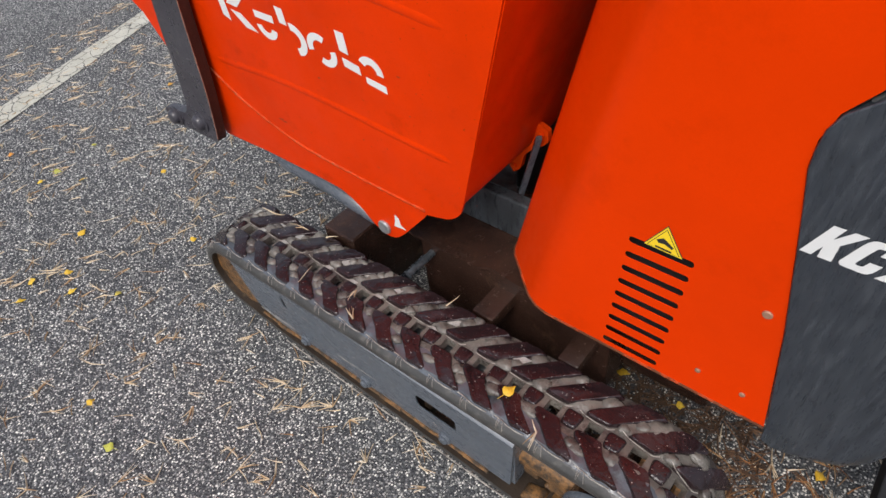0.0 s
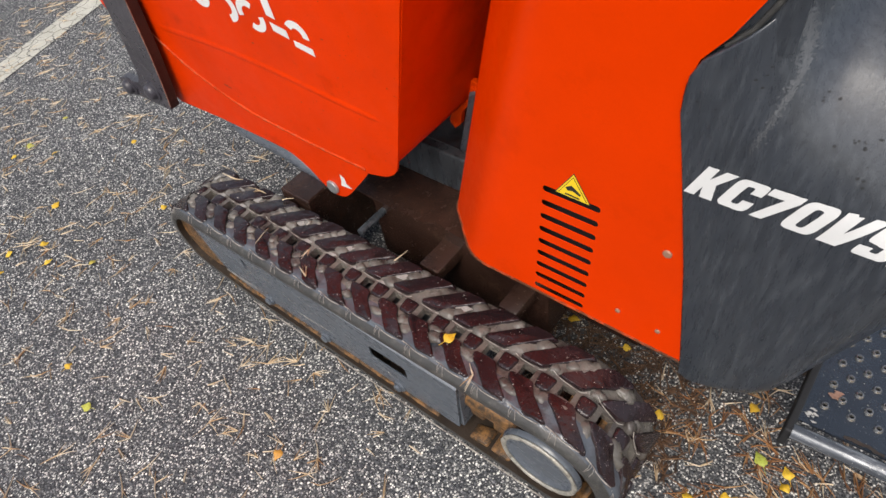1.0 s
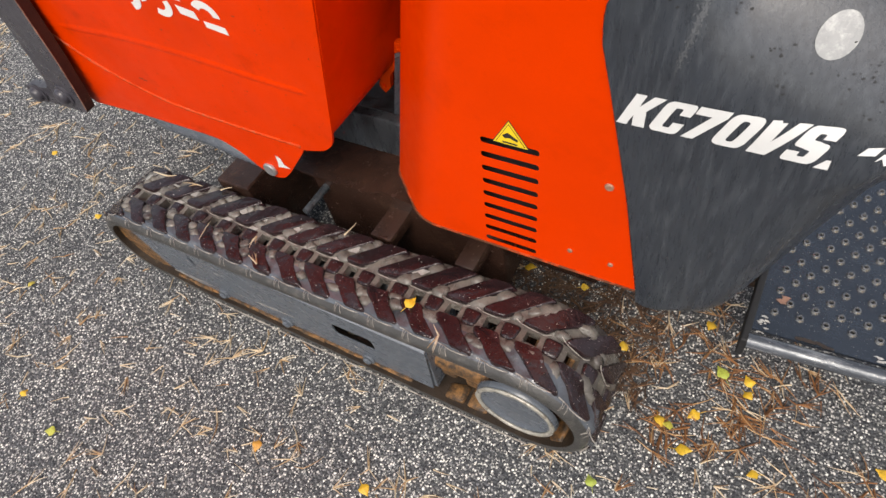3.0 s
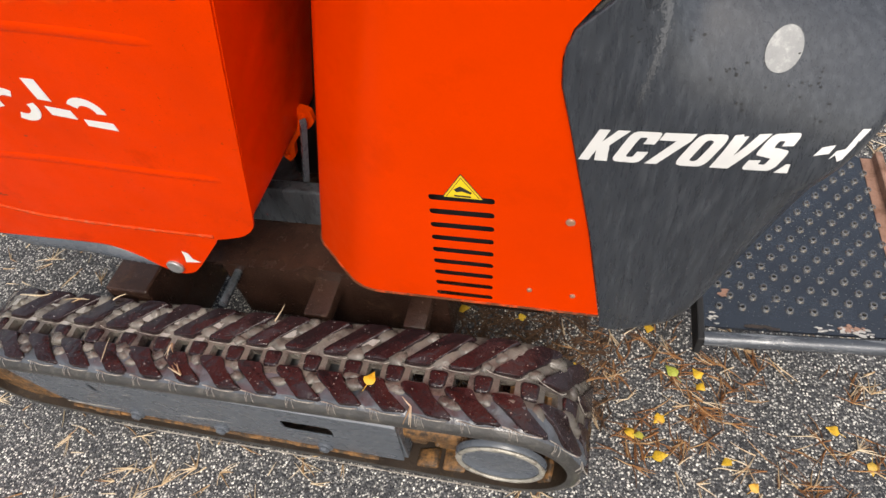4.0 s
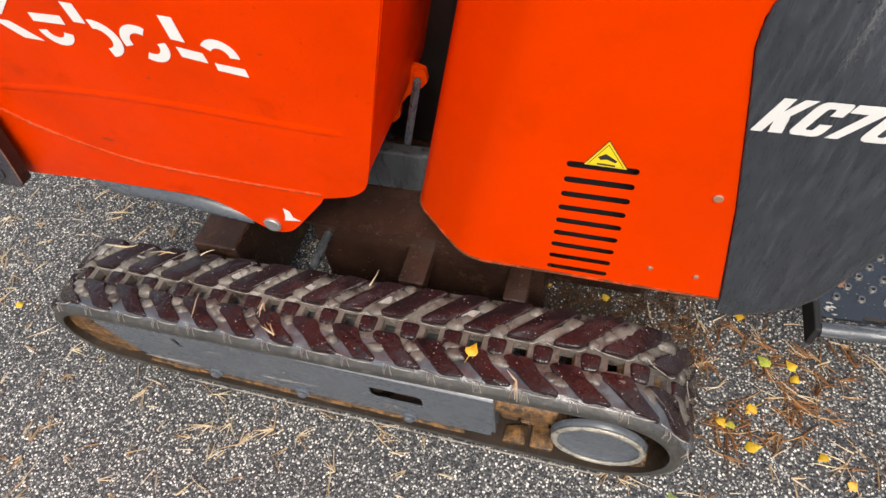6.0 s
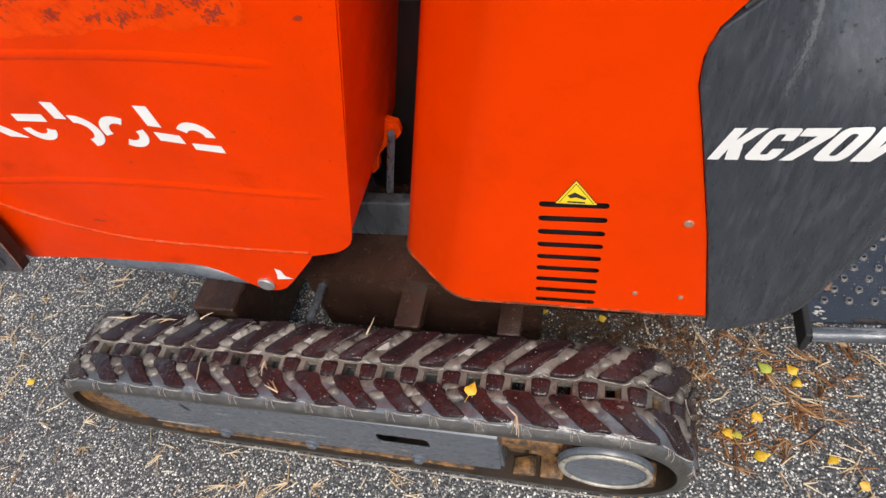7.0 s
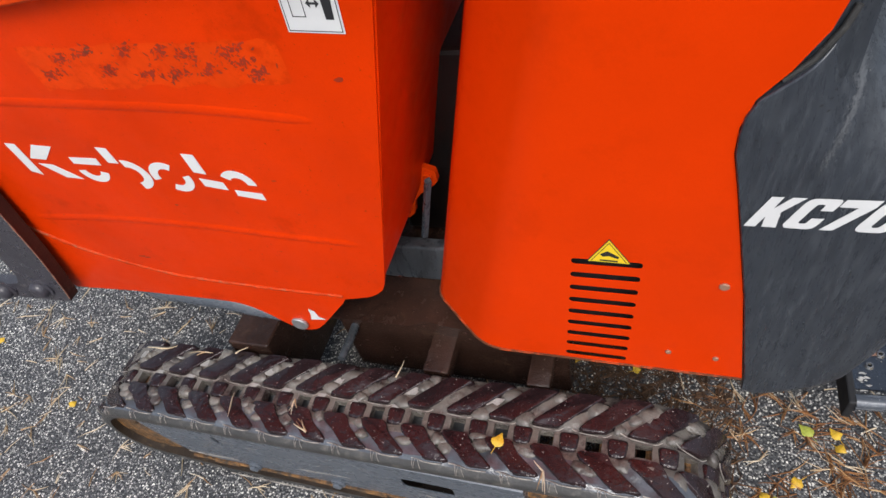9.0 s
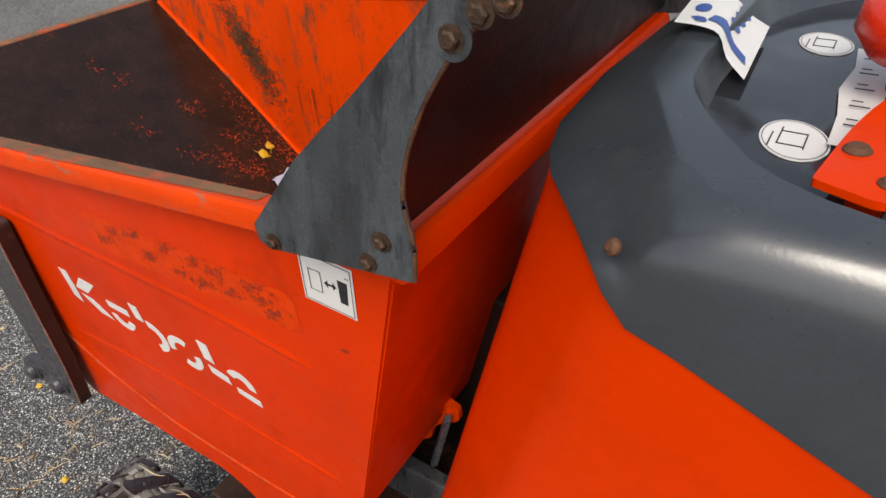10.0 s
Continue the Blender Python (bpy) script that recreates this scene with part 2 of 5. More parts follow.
EDGE = surface("polished_dark_edge", (0.085, 0.094, 0.108), 0.24, 0.3, 0.3, stain=(0.30, 0.31, 0.32), stain_at=(0.54, 0.68), scale=10, relief=0.25, stretch=(0.6, 4, 4), specks=(0.5, 0.49, 0.46))
# brighter base: the highlight on the beam's top bend put into the colour
BEVEL = surface("bright_worn_bevel", (0.24, 0.25, 0.265), 0.2, 0.5, 0.2, stain=(0.45, 0.45, 0.45), stain_at=(0.55, 0.7), scale=10, relief=0.2, stretch=(0.6, 4, 4))
GHOST = surface("lighter_orange_paint", (0.68, 0.046, 0.001), 0.45, 0, 0.1, scale=30, shine=0.25, tint=(1.0, 0.25, 0.06), relief=0.1, stain=(0.55, 0.03, 0.0), stain_at=(0.5, 0.62))
STUD = surface("worn_stud_rims", (0.42, 0.42, 0.42), 0.2, 0.8, 0.3, stain=(0.42, 0.34, 0.22), stain_at=(0.5, 0.65), scale=60, relief=0.4)
FOIL = surface("crumpled_pale_foil", (0.27, 0.275, 0.275), 0.45, 0.2, 0.12, stain=(0.45, 0.45, 0.44), stain_at=(0.5, 0.7), scale=60, relief=0.3, grain=90)
SCUFF = surface("pale_scuff", (0.082, 0.088, 0.096), 0.55, 0, 0.3, scale=40)
COLLAR = surface("dirty_pale_collar", (0.4, 0.38, 0.33), 0.4, 0.3, 0.3, stain=(0.1, 0.08, 0.06), stain_at=(0.5, 0.65), scale=40, relief=0.6)
FLAKE = surface("dark_red_flakes", (0.30, 0.020, 0.002), 0.5, 0, 0.3, stain=(0.14, 0.028, 0.010), stain_at=(0.52, 0.66), scale=40)
GLOSS = surface("glossy_dark_panel", (0.020, 0.022, 0.028), 0.07, 0, 0.2, stain=(0.036, 0.039, 0.048), stain_at=(0.5, 0.6), scale=10, relief=0.02, rough_vary=0.04)
MUD = surface("brown_mud", (0.25, 0.125, 0.042), 0.5, 0, 0.4, stain=(0.04, 0.026, 0.016), stain_at=(0.40, 0.58), scale=34, relief=0.8)
CHASSIS = surface("dirty_brown_chassis", (0.034, 0.017, 0.012), 0.2, 0, 0.45, stain=(0.075, 0.045, 0.028), stain_at=(0.58, 0.75), scale=10, relief=0.6, rough_vary=0.15, specks=(0.2, 0.15, 0.11), dent=0.12, dent_scale=25)
DARK_SHEET = surface("sooty_brown_sheet", (0.010, 0.0065, 0.0055), 0.4, 0, 0.4, stain=(0.022, 0.012, 0.009), stain_at=(0.6, 0.75), scale=9, relief=0.4)
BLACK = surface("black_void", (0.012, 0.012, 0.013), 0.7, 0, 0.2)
WHITE = surface("white_vinyl", (0.68, 0.68, 0.67), 0.4, 0, 0.04, scale=20, relief=0.03)
YELLOW = surface("yellow_vinyl", (0.85, 0.6, 0.02), 0.4, 0, 0.06, scale=20, relief=0.03)
INK = surface("black_print", (0.02, 0.02, 0.022), 0.45, 0, 0.1)
BLUE = surface("blue_print", (0.03, 0.08, 0.3), 0.4, 0, 0.1)
RED = surface("red_plastic", (0.75, 0.03, 0.006), 0.25, 0, 0.06)
LINE_PAINT = road_paint()
ARM = surface("dark_purple_grey_paint", (0.041, 0.038, 0.047), 0.33, 0, 0.2, stain=(0.058, 0.06, 0.066), stain_at=(0.52, 0.75), scale=14, relief=0.2, specks=(0.12, 0.11, 0.1))
ARM_EDGE = surface("dark_rusty_side", (0.035, 0.014, 0.009), 0.6, 0, 0.3, stain=(0.10, 0.045, 0.025), stain_at=(0.55, 0.7), scale=22, relief=0.5)
WELD = surface("dull_orange_weld", (0.50, 0.042, 0.004), 0.75, 0, 0.25, shine=0.15, stain=(0.36, 0.12, 0.06), stain_at=(0.5, 0.68), scale=45, relief=0.5, specks=(0.2, 0.09, 0.05))
ASPHALT = asphalt()
NEEDLE = litter("dry_pine_needles", [(0.0, (0.26, 0.13, 0.05)), (0.25, (0.44, 0.29, 0.15)), (0.55, (0.6, 0.48, 0.32)), (1.0, (0.68, 0.58, 0.43))])
NEEDLE_SHADED = litter("dark_dead_needles", [(0.0, (0.03, 0.016, 0.009)), (0.6, (0.075, 0.036, 0.018)), (1.0, (0.16, 0.085, 0.04))])
NEEDLE_RUST = litter("rust_brown_pine_needles", [(0.0, (0.09, 0.036, 0.011)), (0.35, (0.20, 0.082, 0.026)), (0.7, (0.32, 0.145, 0.05)), (0.88, (0.42, 0.26, 0.12)), (1.0, (0.55, 0.42, 0.26))])
LEAF = litter("yellow_birch_leaf", [(0.0, (0.62, 0.36, 0.02)), (0.55, (0.75, 0.5, 0.04)), (0.75, (0.6, 0.22, 0.04)), (0.92, (0.45, 0.45, 0.06)), (1.0, (0.25, 0.4, 0.08))], 0.5, "Object")


# ---- builders ----
def part(name, bm, material, parent=None, label="", smooth=None):
    """Links a bmesh as one mesh object under a thing or a part; smooth: the angle in degrees under which edges are shaded round."""
    bm.normal_update()
    me = bpy.data.meshes.new(name)
    if smooth is not None:
        for f in bm.faces:
            f.smooth = True
        for e in bm.edges:
            if len(e.link_faces) == 2 and e.calc_face_angle(0) > radians(smooth):
                e.smooth = False
    bm.to_mesh(me)
    bm.free()
    me.materials.append(material)
    ob = new(name, me)
    if parent:
        ob.parent = parent
    if label:
        tagged(ob, label)
    return ob


def again(ob, m, parent=None):
    """Another object on the same mesh, at the pose m."""
    o = bpy.data.objects.new(ob.name.split(".")[0], ob.data)
    scene.collection.objects.link(o)
    o.parent = parent if parent else ob.parent
    o.matrix_basis = m
    return o


def box(bm, x0, x1, y0, y1, z0, z1, bevel=0.0, seg=2):
    vs = [bm.verts.new((x, y, z)) for z in (z0, z1) for y in (y0, y1) for x in (x0, x1)]
    fs = [bm.faces.new([vs[i] for i in q]) for q in ((0, 2, 3, 1), (4, 5, 7, 6), (0, 1, 5, 4), (2, 6, 7, 3), (0, 4, 6, 2), (1, 3, 7, 5))]
    if bevel:
        bmesh.ops.bevel(bm, geom=list({e for f in fs for e in f.edges}), offset=bevel, segments=seg, affect="EDGES", profile=0.5)
    return bm


def tube(bm, pts, radius, seg=10, squash=(1.0, 1.0), up=(0, 0, 1), caps=True):
    """A tube along points; radius may be a list. squash: widths along side and up."""
    n = len(pts)
    rings = []
    for i, p in enumerate(pts):
        p = Vector(p)
        d = (Vector(pts[min(i + 1, n - 1)]) - Vector(pts[max(i - 1, 0)])).normalized()
        side = d.cross(Vector(up))
        if side.length < 1e-4:
            side = d.cross(Vector((1, 0, 0)))
        side.normalize()
        top = side.cross(d)
        r = radius[i] if isinstance(radius, (list, tuple)) else radius
        rings.append([bm.verts.new(p + side * (r * squash[0] * math.cos(a)) + top * (r * squash[1] * math.sin(a))) for a in (2 * math.pi * k / seg for k in range(seg))])
    for a, b in zip(rings, rings[1:]):
        for k in range(seg):
            bm.faces.new((a[k], a[(k + 1) % seg], b[(k + 1) % seg], b[k]))
    if caps:
        bm.faces.new(rings[0][::-1])
        bm.faces.new(rings[-1])
    return bm


def disc(bm, c, axis, radius, height, seg=24, bevel=0.0):
    """A round or six-sided boss with its base at c."""
    c, axis = Vector(c), Vector(axis).normalized()
    pts = [(0, 1.0), (height - bevel, 1.0), (height, 1 - bevel / radius)] if bevel else [(0, 1.0), (height, 1.0)]
    return tube(bm, [c + axis * h for h, _ in pts], [radius * k for _, k in pts], seg)


def sheet(outline, holes=(), thick=0.004, place=None):
    """A plate cut to an outline (u, v) with holes; place(u, v, w) sets it in space, w running from 0 (seen face) to thick."""
    bm = bmesh.new()
    edges = []
    for loop in (outline, *holes):
        vs = [bm.verts.new((u, v, 0)) for u, v in loop]
        edges += [bm.edges.new((vs[i], vs[(i + 1) % len(vs)])) for i in range(len(vs))]
    bmesh.ops.triangle_fill(bm, use_beauty=True, use_dissolve=False, edges=edges)
    if thick:
        got = bmesh.ops.extrude_face_region(bm, geom=bm.faces[:])
        for v in got["geom"]:
            if isinstance(v, bmesh.types.BMVert):
                v.co.z = thick
    for v in bm.verts:
        v.co = place(*v.co)
    bmesh.ops.recalc_face_normals(bm, faces=bm.faces[:])
    return bm


def rounded(points, radius, seg=5):
    """A polygon with its corners rounded."""
    out = []
    n = len(points)
    for i, p in enumerate(points):
        r = radius[i] if isinstance(radius, (list, tuple)) else radius
        a, b, c = Vector(points[i - 1]), Vector(p), Vector(points[(i + 1) % n])
        if r <= 0:
            out.append(tuple(b))
            continue
        d1, d2 = (a - b), (c - b)
        k = min(r, d1.length * 0.49, d2.length * 0.49)
        s, e = b + d1.normalized() * k, b + d2.normalized() * k
        for j in range(seg + 1):
            t = j / seg
            out.append(tuple(s * (1 - t) ** 2 + b * 2 * t * (1 - t) + e * t ** 2))
    return out


def smooth_line(points, steps=6):
    """A curve through points (Catmull-Rom)."""
    p = [Vector(q) for q in points]
    p = [2 * p[0] - p[1]] + p + [2 * p[-1] - p[-2]]
    out = []
    for i in range(1, len(p) - 2):
        for j in range(steps):
            t = j / steps
            out.append(0.5 * (2 * p[i] + (p[i + 1] - p[i - 1]) * t + (2 * p[i - 1] - 5 * p[i] + 4 * p[i + 1] - p[i + 2]) * t * t + (3 * p[i] - p[i - 1] - 3 * p[i + 1] + p[i + 2]) * t ** 3))
    return [tuple(v) for v in out] + [tuple(p[-2])]


def skin(bm, rings, closed=False):
    """Faces between rows of points."""
    vs = [[bm.verts.new(p) for p in r] for r in rings]
    for a, b in zip(vs, vs[1:]):
        for k in range(len(a) - (0 if closed else 1)):
            j = (k + 1) % len(a)
            bm.faces.new((a[k], a[j], b[j], b[k]))
    return vs


def thicken(bm, t):
    """Gives an open skin a thickness."""
    bmesh.ops.recalc_face_normals(bm, faces=bm.faces[:])
    bmesh.ops.solidify(bm, geom=bm.faces[:], thickness=t)
    return bm


def flecks(name, centre, spread, count, size, material, parent, label, place, seed, slant=0.0):
    """Many small ragged patches strewn round (u, v), denser in the middle; place(u, v, lift) sets them on a surface."""
    rng_ = random.Random(seed)
    bm = bmesh.new()
    for k in range(count):
        a, b = rng_.gauss(0, spread[0]), rng_.gauss(0, spread[1])
        cu, cv = centre[0] + a + slant * b, centre[1] + b
        r = rng_.uniform(*size)
        turn = rng_.uniform(0, math.pi)
        pts = []
        for q in range(8):
            t = 2 * math.pi * q / 8
            x, y = 1.5 * r * rng_.uniform(0.4, 1.2) * math.cos(t), 0.7 * r * rng_.uniform(0.4, 1.2) * math.sin(t)
            pts.append(bm.verts.new(place(cu + x * math.cos(turn) - y * math.sin(turn), cv + x * math.sin(turn) + y * math.cos(turn), 0.000004 * k)))
        bm.faces.new(pts)
    return tagged(part(name, bm, material, parent, label), kind="stuff")


def thing(name, label, category, at=(0, 0, 0), group="", kind=""):
    ob = new(name)
    ob.location = at
    ob.empty_display_size = 0.1
    return tagged(ob, label, category, group, kind)


# ---- ground ----
bm = bmesh.new()
coords = sorted([s * 3.0 * (1.38 ** k) for k in range(14) for s in (-1, 1)] + [0.0])
rows = [[(x, y, 0.0) for x in coords] for y in coords]
skin(bm, rows)
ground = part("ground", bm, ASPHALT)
tagged(ground, "damp grey asphalt with pale stone chips", "asphalt", kind="structure")

bm = bmesh.new()
skin(bm, [[(-1.648 - 0.36 * t, 0.02 + 1.06 * t, 0.004), (-1.508 - 0.36 * t, 0.02 + 1.06 * t, 0.004)] for t in (-3, -1, 0, 1, 2, 5)])
tagged(part("road_marking", bm, LINE_PAINT), "worn white painted line on the asphalt", "road marking", kind="structure")

# ---- tracked dumper ----
YC = 0.50
dumper = thing("tracked_dumper", "orange and dark grey tracked mini dumper with rubber tracks on asphalt", "tracked dumper")


def mirror(o, y=YC):
    """A part's mirror twin on the machine's far side."""
    me = o.data.copy()
    me.transform(Matrix.Translation((0, 2 * y, 0)) @ Matrix.Diagonal((1, -1, 1, 1)))
    me.flip_normals()
    c = new(o.name.split(".")[0], me)
    c.parent = o.parent
    return c


# track: the loop on which the belt runs, as points with headings
def loop_points(circles, count):
    """The hull of circles (x, z, r), anticlockwise seen from the near side, as count even steps of (x, z, heading)."""
    pts = []
    for a in range(1440):
        t = 2 * math.pi * a / 1440
        best = max(circles, key=lambda c: c[0] * math.cos(t) + c[1] * math.sin(t) + c[2])
        pts.append(Vector((best[0] + best[2] * math.cos(t), best[1] + best[2] * math.sin(t))))
    pts.append(pts[0])
    dist = [0.0]
    for a, b in zip(pts, pts[1:]):
        dist.append(dist[-1] + (b - a).length)
    out = []
    k = 0
    for i in range(count):
        s = dist[-1] * i / count
        while dist[k + 1] < s:
            k += 1
        f = (s - dist[k]) / max(1e-9, dist[k + 1] - dist[k])
        p = pts[k].lerp(pts[k + 1], f)
        out.append(p)
    res = []
    for i, p in enumerate(out):
        d = out[(i + 1) % count] - out[i - 1]
        res.append((p.x, p.y, math.atan2(d.y, d.x)))
    return res, dist[-1]


LUGS = 36
LUG_H = 0.012
CIRCLES = [(0.178, 0.158, 0.110), (0.36, 0.142, 0.1175), (1.225, 0.167, 0.1415)]
SUB = 12
path, belt_len = loop_points(CIRCLES, LUGS * SUB)
BELT_T = 0.018
T0, T1 = -0.004, 0.18
HOLE = (0.074, 0.098)
GAP = (7, 8, 9, 10)
# across the belt's outer face, from the near edge to the far one
ACROSS = [0.008, 0.014, 0.020, 0.028, 0.036, 0.044, 0.052, 0.060, 0.067, HOLE[0], HOLE[1], 0.105, 0.112, 0.120, 0.128, 0.136, 0.144, 0.152, 0.160, 0.168]


def mud_height(i, y):
    """How thick the mud lies on the belt at the step i."""
    if y <= 0.008 or y >= 0.168:
        return 0.0
    a = 2 * math.pi * i / len(path)
    p = (9 * math.cos(a), 9 * math.sin(a), y * 22)
    h = 0.0060 + 0.008 * noise.noise(p) + 0.0045 * noise.noise((p[0] * 3.7, p[1] * 3.7, y * 80))
    if 0.060 < y < 0.112:
        h *= 0.45
    return min(0.0115, max(0.0003, h))


def belt():
    """The rubber belt: a closed band with a rounded shoulder, mud on its outer face and a window for the sprocket in each pitch."""
    bm = bmesh.new()
    cols = [(T0 + 0.002, -0.006), (T0, 0.002), (T0 + 0.004, BELT_T - 0.004)] + [(y, BELT_T) for y in ACROSS] + [(T1, BELT_T - 0.006), (T1, 0.0), (HOLE[1], 0.0), (HOLE[0], 0.0)]
    m = len(cols)
    h0 = 3 + ACROSS.index(HOLE[0])
    h1, u1, u0 = h0 + 1, m - 2, m - 1
    rings = []
    for i, (x, z, h) in enumerate(path):
        n = Vector((math.sin(h), -math.cos(h)))
        ring = []
        for k, (y, w) in enumerate(cols):
            w = w - BELT_T + (mud_height(i, y) if 3 <= k < 3 + len(ACROSS) else 0.0)
            ring.append(bm.verts.new((x + n.x * w, y, z + n.y * w)))
        rings.append(ring)
    for i in range(len(rings)):
        a, b = rings[i], rings[(i + 1) % len(rings)]
        gap = i % SUB in GAP
        for k in range(m):
            j = (k + 1) % m
            if gap and (k == h0 or k == u1):
                continue
            f = bm.faces.new((a[k], b[k], b[j], a[j]))
            if k < 3:
                f.material_index = 1
            elif k >= 3 + len(ACROSS) or j == 0:
                f.material_index = 3
            elif k < h0 and cols[k][0] < 0.046:
                f.material_index = 2
            elif path[i][0] > 0.62 + 0.08 * noise.noise((i * 0.2, k * 0.4, 8)):
                f.material_index = 4
        if gap:
            bm.faces.new((a[h1], b[h1], b[u1], a[u1]))
            bm.faces.new((a[h0], a[u0], b[u0], b[h0]))
            if i % SUB == GAP[0]:
                bm.faces.new((a[h0], a[h1], a[u1], a[u0]))
            elif i % SUB == GAP[-1]:
                bm.faces.new((b[h1], b[h0], b[u0], b[u1]))
    bmesh.ops.recalc_face_normals(bm, faces=bm.faces[:])
    return bm


def lug(outer):
    """One tread bar, slanting back from the middle of the belt to its edge, with sloped flanks."""
    bm = bmesh.new()
    if outer:
        base = [(-0.040, 0.066), (-0.035, 0.071), (0.002, 0.071), (0.007, 0.065), (0.017, 0.048), (0.052, 0.016), (0.048, 0.011), (0.014, 0.011), (0.006, 0.018), (-0.014, 0.038), (-0.034, 0.053)]
    else:
        base = [(-0.042, 0.110), (-0.038, 0.104), (-0.002, 0.104), (0.006, 0.112), (0.062, 0.170), (0.058, 0.176), (0.024, 0.176), (0.016, 0.170), (-0.028, 0.126)]
    base = rounded([(1.21 * x, y) for x, y in base], 0.004, 2)
    cx = sum(p[0] for p in base) / len(base)
    cy = sum(p[1] for p in base) / len(base)
    rings = []
    for shrink, h in ((1.0, -0.004), (0.985, 0.003), (0.925, LUG_H - 0.003), (0.90, LUG_H - 0.0008), (0.86, LUG_H)):
        rings.append([(cx + (x - cx) * shrink, cy + (y - cy) * (shrink * 0.5 + 0.5), h) for x, y in base])
    vs = skin(bm, rings, closed=True)
    bm.faces.new(vs[-1])
    bmesh.ops.recalc_face_normals(bm, faces=bm.faces[:])
    return bm


def along(s, y, h):
    """A point s steps along the belt, y across it and h above its outer face."""
    i = math.floor(s)
    a, b = path[i % len(path)], path[(i + 1) % len(path)]
    p = Vector(a[:2]).lerp(Vector(b[:2]), s - i)
    turn = math.atan2(math.sin(b[2] - a[2]), math.cos(b[2] - a[2]))
    q = a[2] + turn * (s - i)
    return (p.x + math.sin(q) * h, y, p.y - math.cos(q) * h)


def on_path(s):
    """Pose on the belt's outer face at the step s: x against the run, y across, z outwards."""
    i = int(s) % len(path)
    x, z, h = path[i]
    t = Vector((-math.cos(h), 0, -math.sin(h)))
    n = Vector((math.sin(h), 0, -math.cos(h)))
    y = n.cross(t)
    return Matrix(((t.x, y.x, n.x, x), (t.y, y.y, n.y, 0), (t.z, y.z, n.z, z), (0, 0, 0, 1)))


track = part("rubber_track", belt(), GROOVE, dumper, "muddy black rubber crawler track", smooth=50)
track.data.materials.append(BELT_EDGE)
track.data.materials.append(GROOVE_SHEEN)
track.data.materials.append(MUD_DARK)
track.data.materials.append(GROOVE_DARK)
STEP = belt_len / len(path)
for i in range(LUGS):
    for outer in (True, False):
        bm = lug(outer)
        over = along((i + 0.5) * SUB, 0.04 if outer else 0.14, 0)[2]
        wear = over / LUG_H if over < 0.035 else 1 - 0.12 * abs(noise.noise((i * 1.7, 3.0 * outer, 0)))
        for v in bm.verts:
            p = Vector((v.co.x * 60 + i * 7.3, v.co.y * 60, v.co.z * 90))
            chip = 0.0022 * noise.noise(p) + 0.0012 * noise.noise(p * 2.9)
            v.co = along((i + 0.5) * SUB - (v.co.x + chip) / STEP, v.co.y + 0.0018 * noise.noise(p + Vector((0, 0, 9))), v.co.z * wear + 0.4 * chip * (v.co.z > 0.004))
        part("tread_lug", bm, RUBBER, track, smooth=45)
# clumps of mud that swell out of the grooves over the bars' edges
rng = random.Random(51)
bm = bmesh.new()
for i in range(LUGS):
    at = (i + 0.5) * SUB
    x, _, z = along(at, 0.08, 0)
    if z < 0.2:
        continue
    for _ in range(8 if x < 0.62 else 5):
        if rng.random() < 0.4:
            y0 = rng.uniform(0.038, 0.068)
            mid = 1.21 * (0.032 - 0.049 * (y0 - 0.013) / 0.053)
        else:
            y0 = rng.uniform(0.104, 0.165)
            mid = 1.21 * (-0.02 + 0.062 * (y0 - 0.107) / 0.066)
        s0 = at - mid / STEP + (0.5 + rng.uniform(-0.1, 0.1)) * SUB
        rx, ry, rz = rng.uniform(0.011, 0.019), rng.uniform(0.008, 0.015), rng.uniform(0.005, 0.008)
        ball = bmesh.ops.create_icosphere(bm, subdivisions=2, radius=1.0)["verts"]
        seed = Vector((rng.uniform(0, 90), 0, 0))
        for v in ball:
            q = v.co * (1 + 0.55 * noise.noise(v.co * 1.3 + seed))
            v.co = along(s0 + q.x * rx / STEP, y0 + q.y * ry, 0.0058 + q.z * rz)
        for f in {f for v in ball for f in v.link_faces}:
            f.material_index = 0 if x < 0.62 else 1
clumps = part("mud_clumps", bm, GROOVE, track, "swollen clumps of grey mud", smooth=70)
clumps.data.materials.append(GROOVE_DARK)
tagged(clumps, kind="stuff")
bm = bmesh.new()
box(bm, -0.012, 0.012, 0.054, 0.122, -BELT_T - 0.014, -BELT_T + 0.002, 0.004, 1)
guide = part("guide_lug", bm, MUD, track)
bm = bmesh.new()
base = rounded([(0.004, 0.066), (0.034, 0.066), (0.037, 0.101), (0.001, 0.101)], 0.008, 3)
mid_x, mid_y = 0.019, 0.083
rings = [[(mid_x + (x - mid_x) * k, mid_y + (y - mid_y) * k, h) for x, y in base] for k, h in ((1.0, -0.003), (0.97, 0.003), (0.86, 0.0075), (0.7, 0.0085))]
vs = skin(bm, rings, closed=True)
bm.faces.new(vs[-1])
bmesh.ops.recalc_face_normals(bm, faces=bm.faces[:])
bridge = part("tread_bridge", bm, RUBBER, track, smooth=60)
for i in range(LUGS):
    m = on_path((i + 0.5) * SUB)
    if i == 0:
        guide.matrix_basis = bridge.matrix_basis = m
    else:
        again(guide, m), again(bridge, m)
# dried mud on the inside of the lower run
bm = bmesh.new()
skin(bm, [[(x, y, 0.0275 + 0.006 * noise.noise((x * 14, y * 30, 3))) for x in np.linspace(0.3, 1.2, 90)] for y in np.linspace(0.008, 0.172, 16)])
part("mud_layer", bm, MUD_DARK, track, "dark brown dried mud inside the lower run", smooth=60)

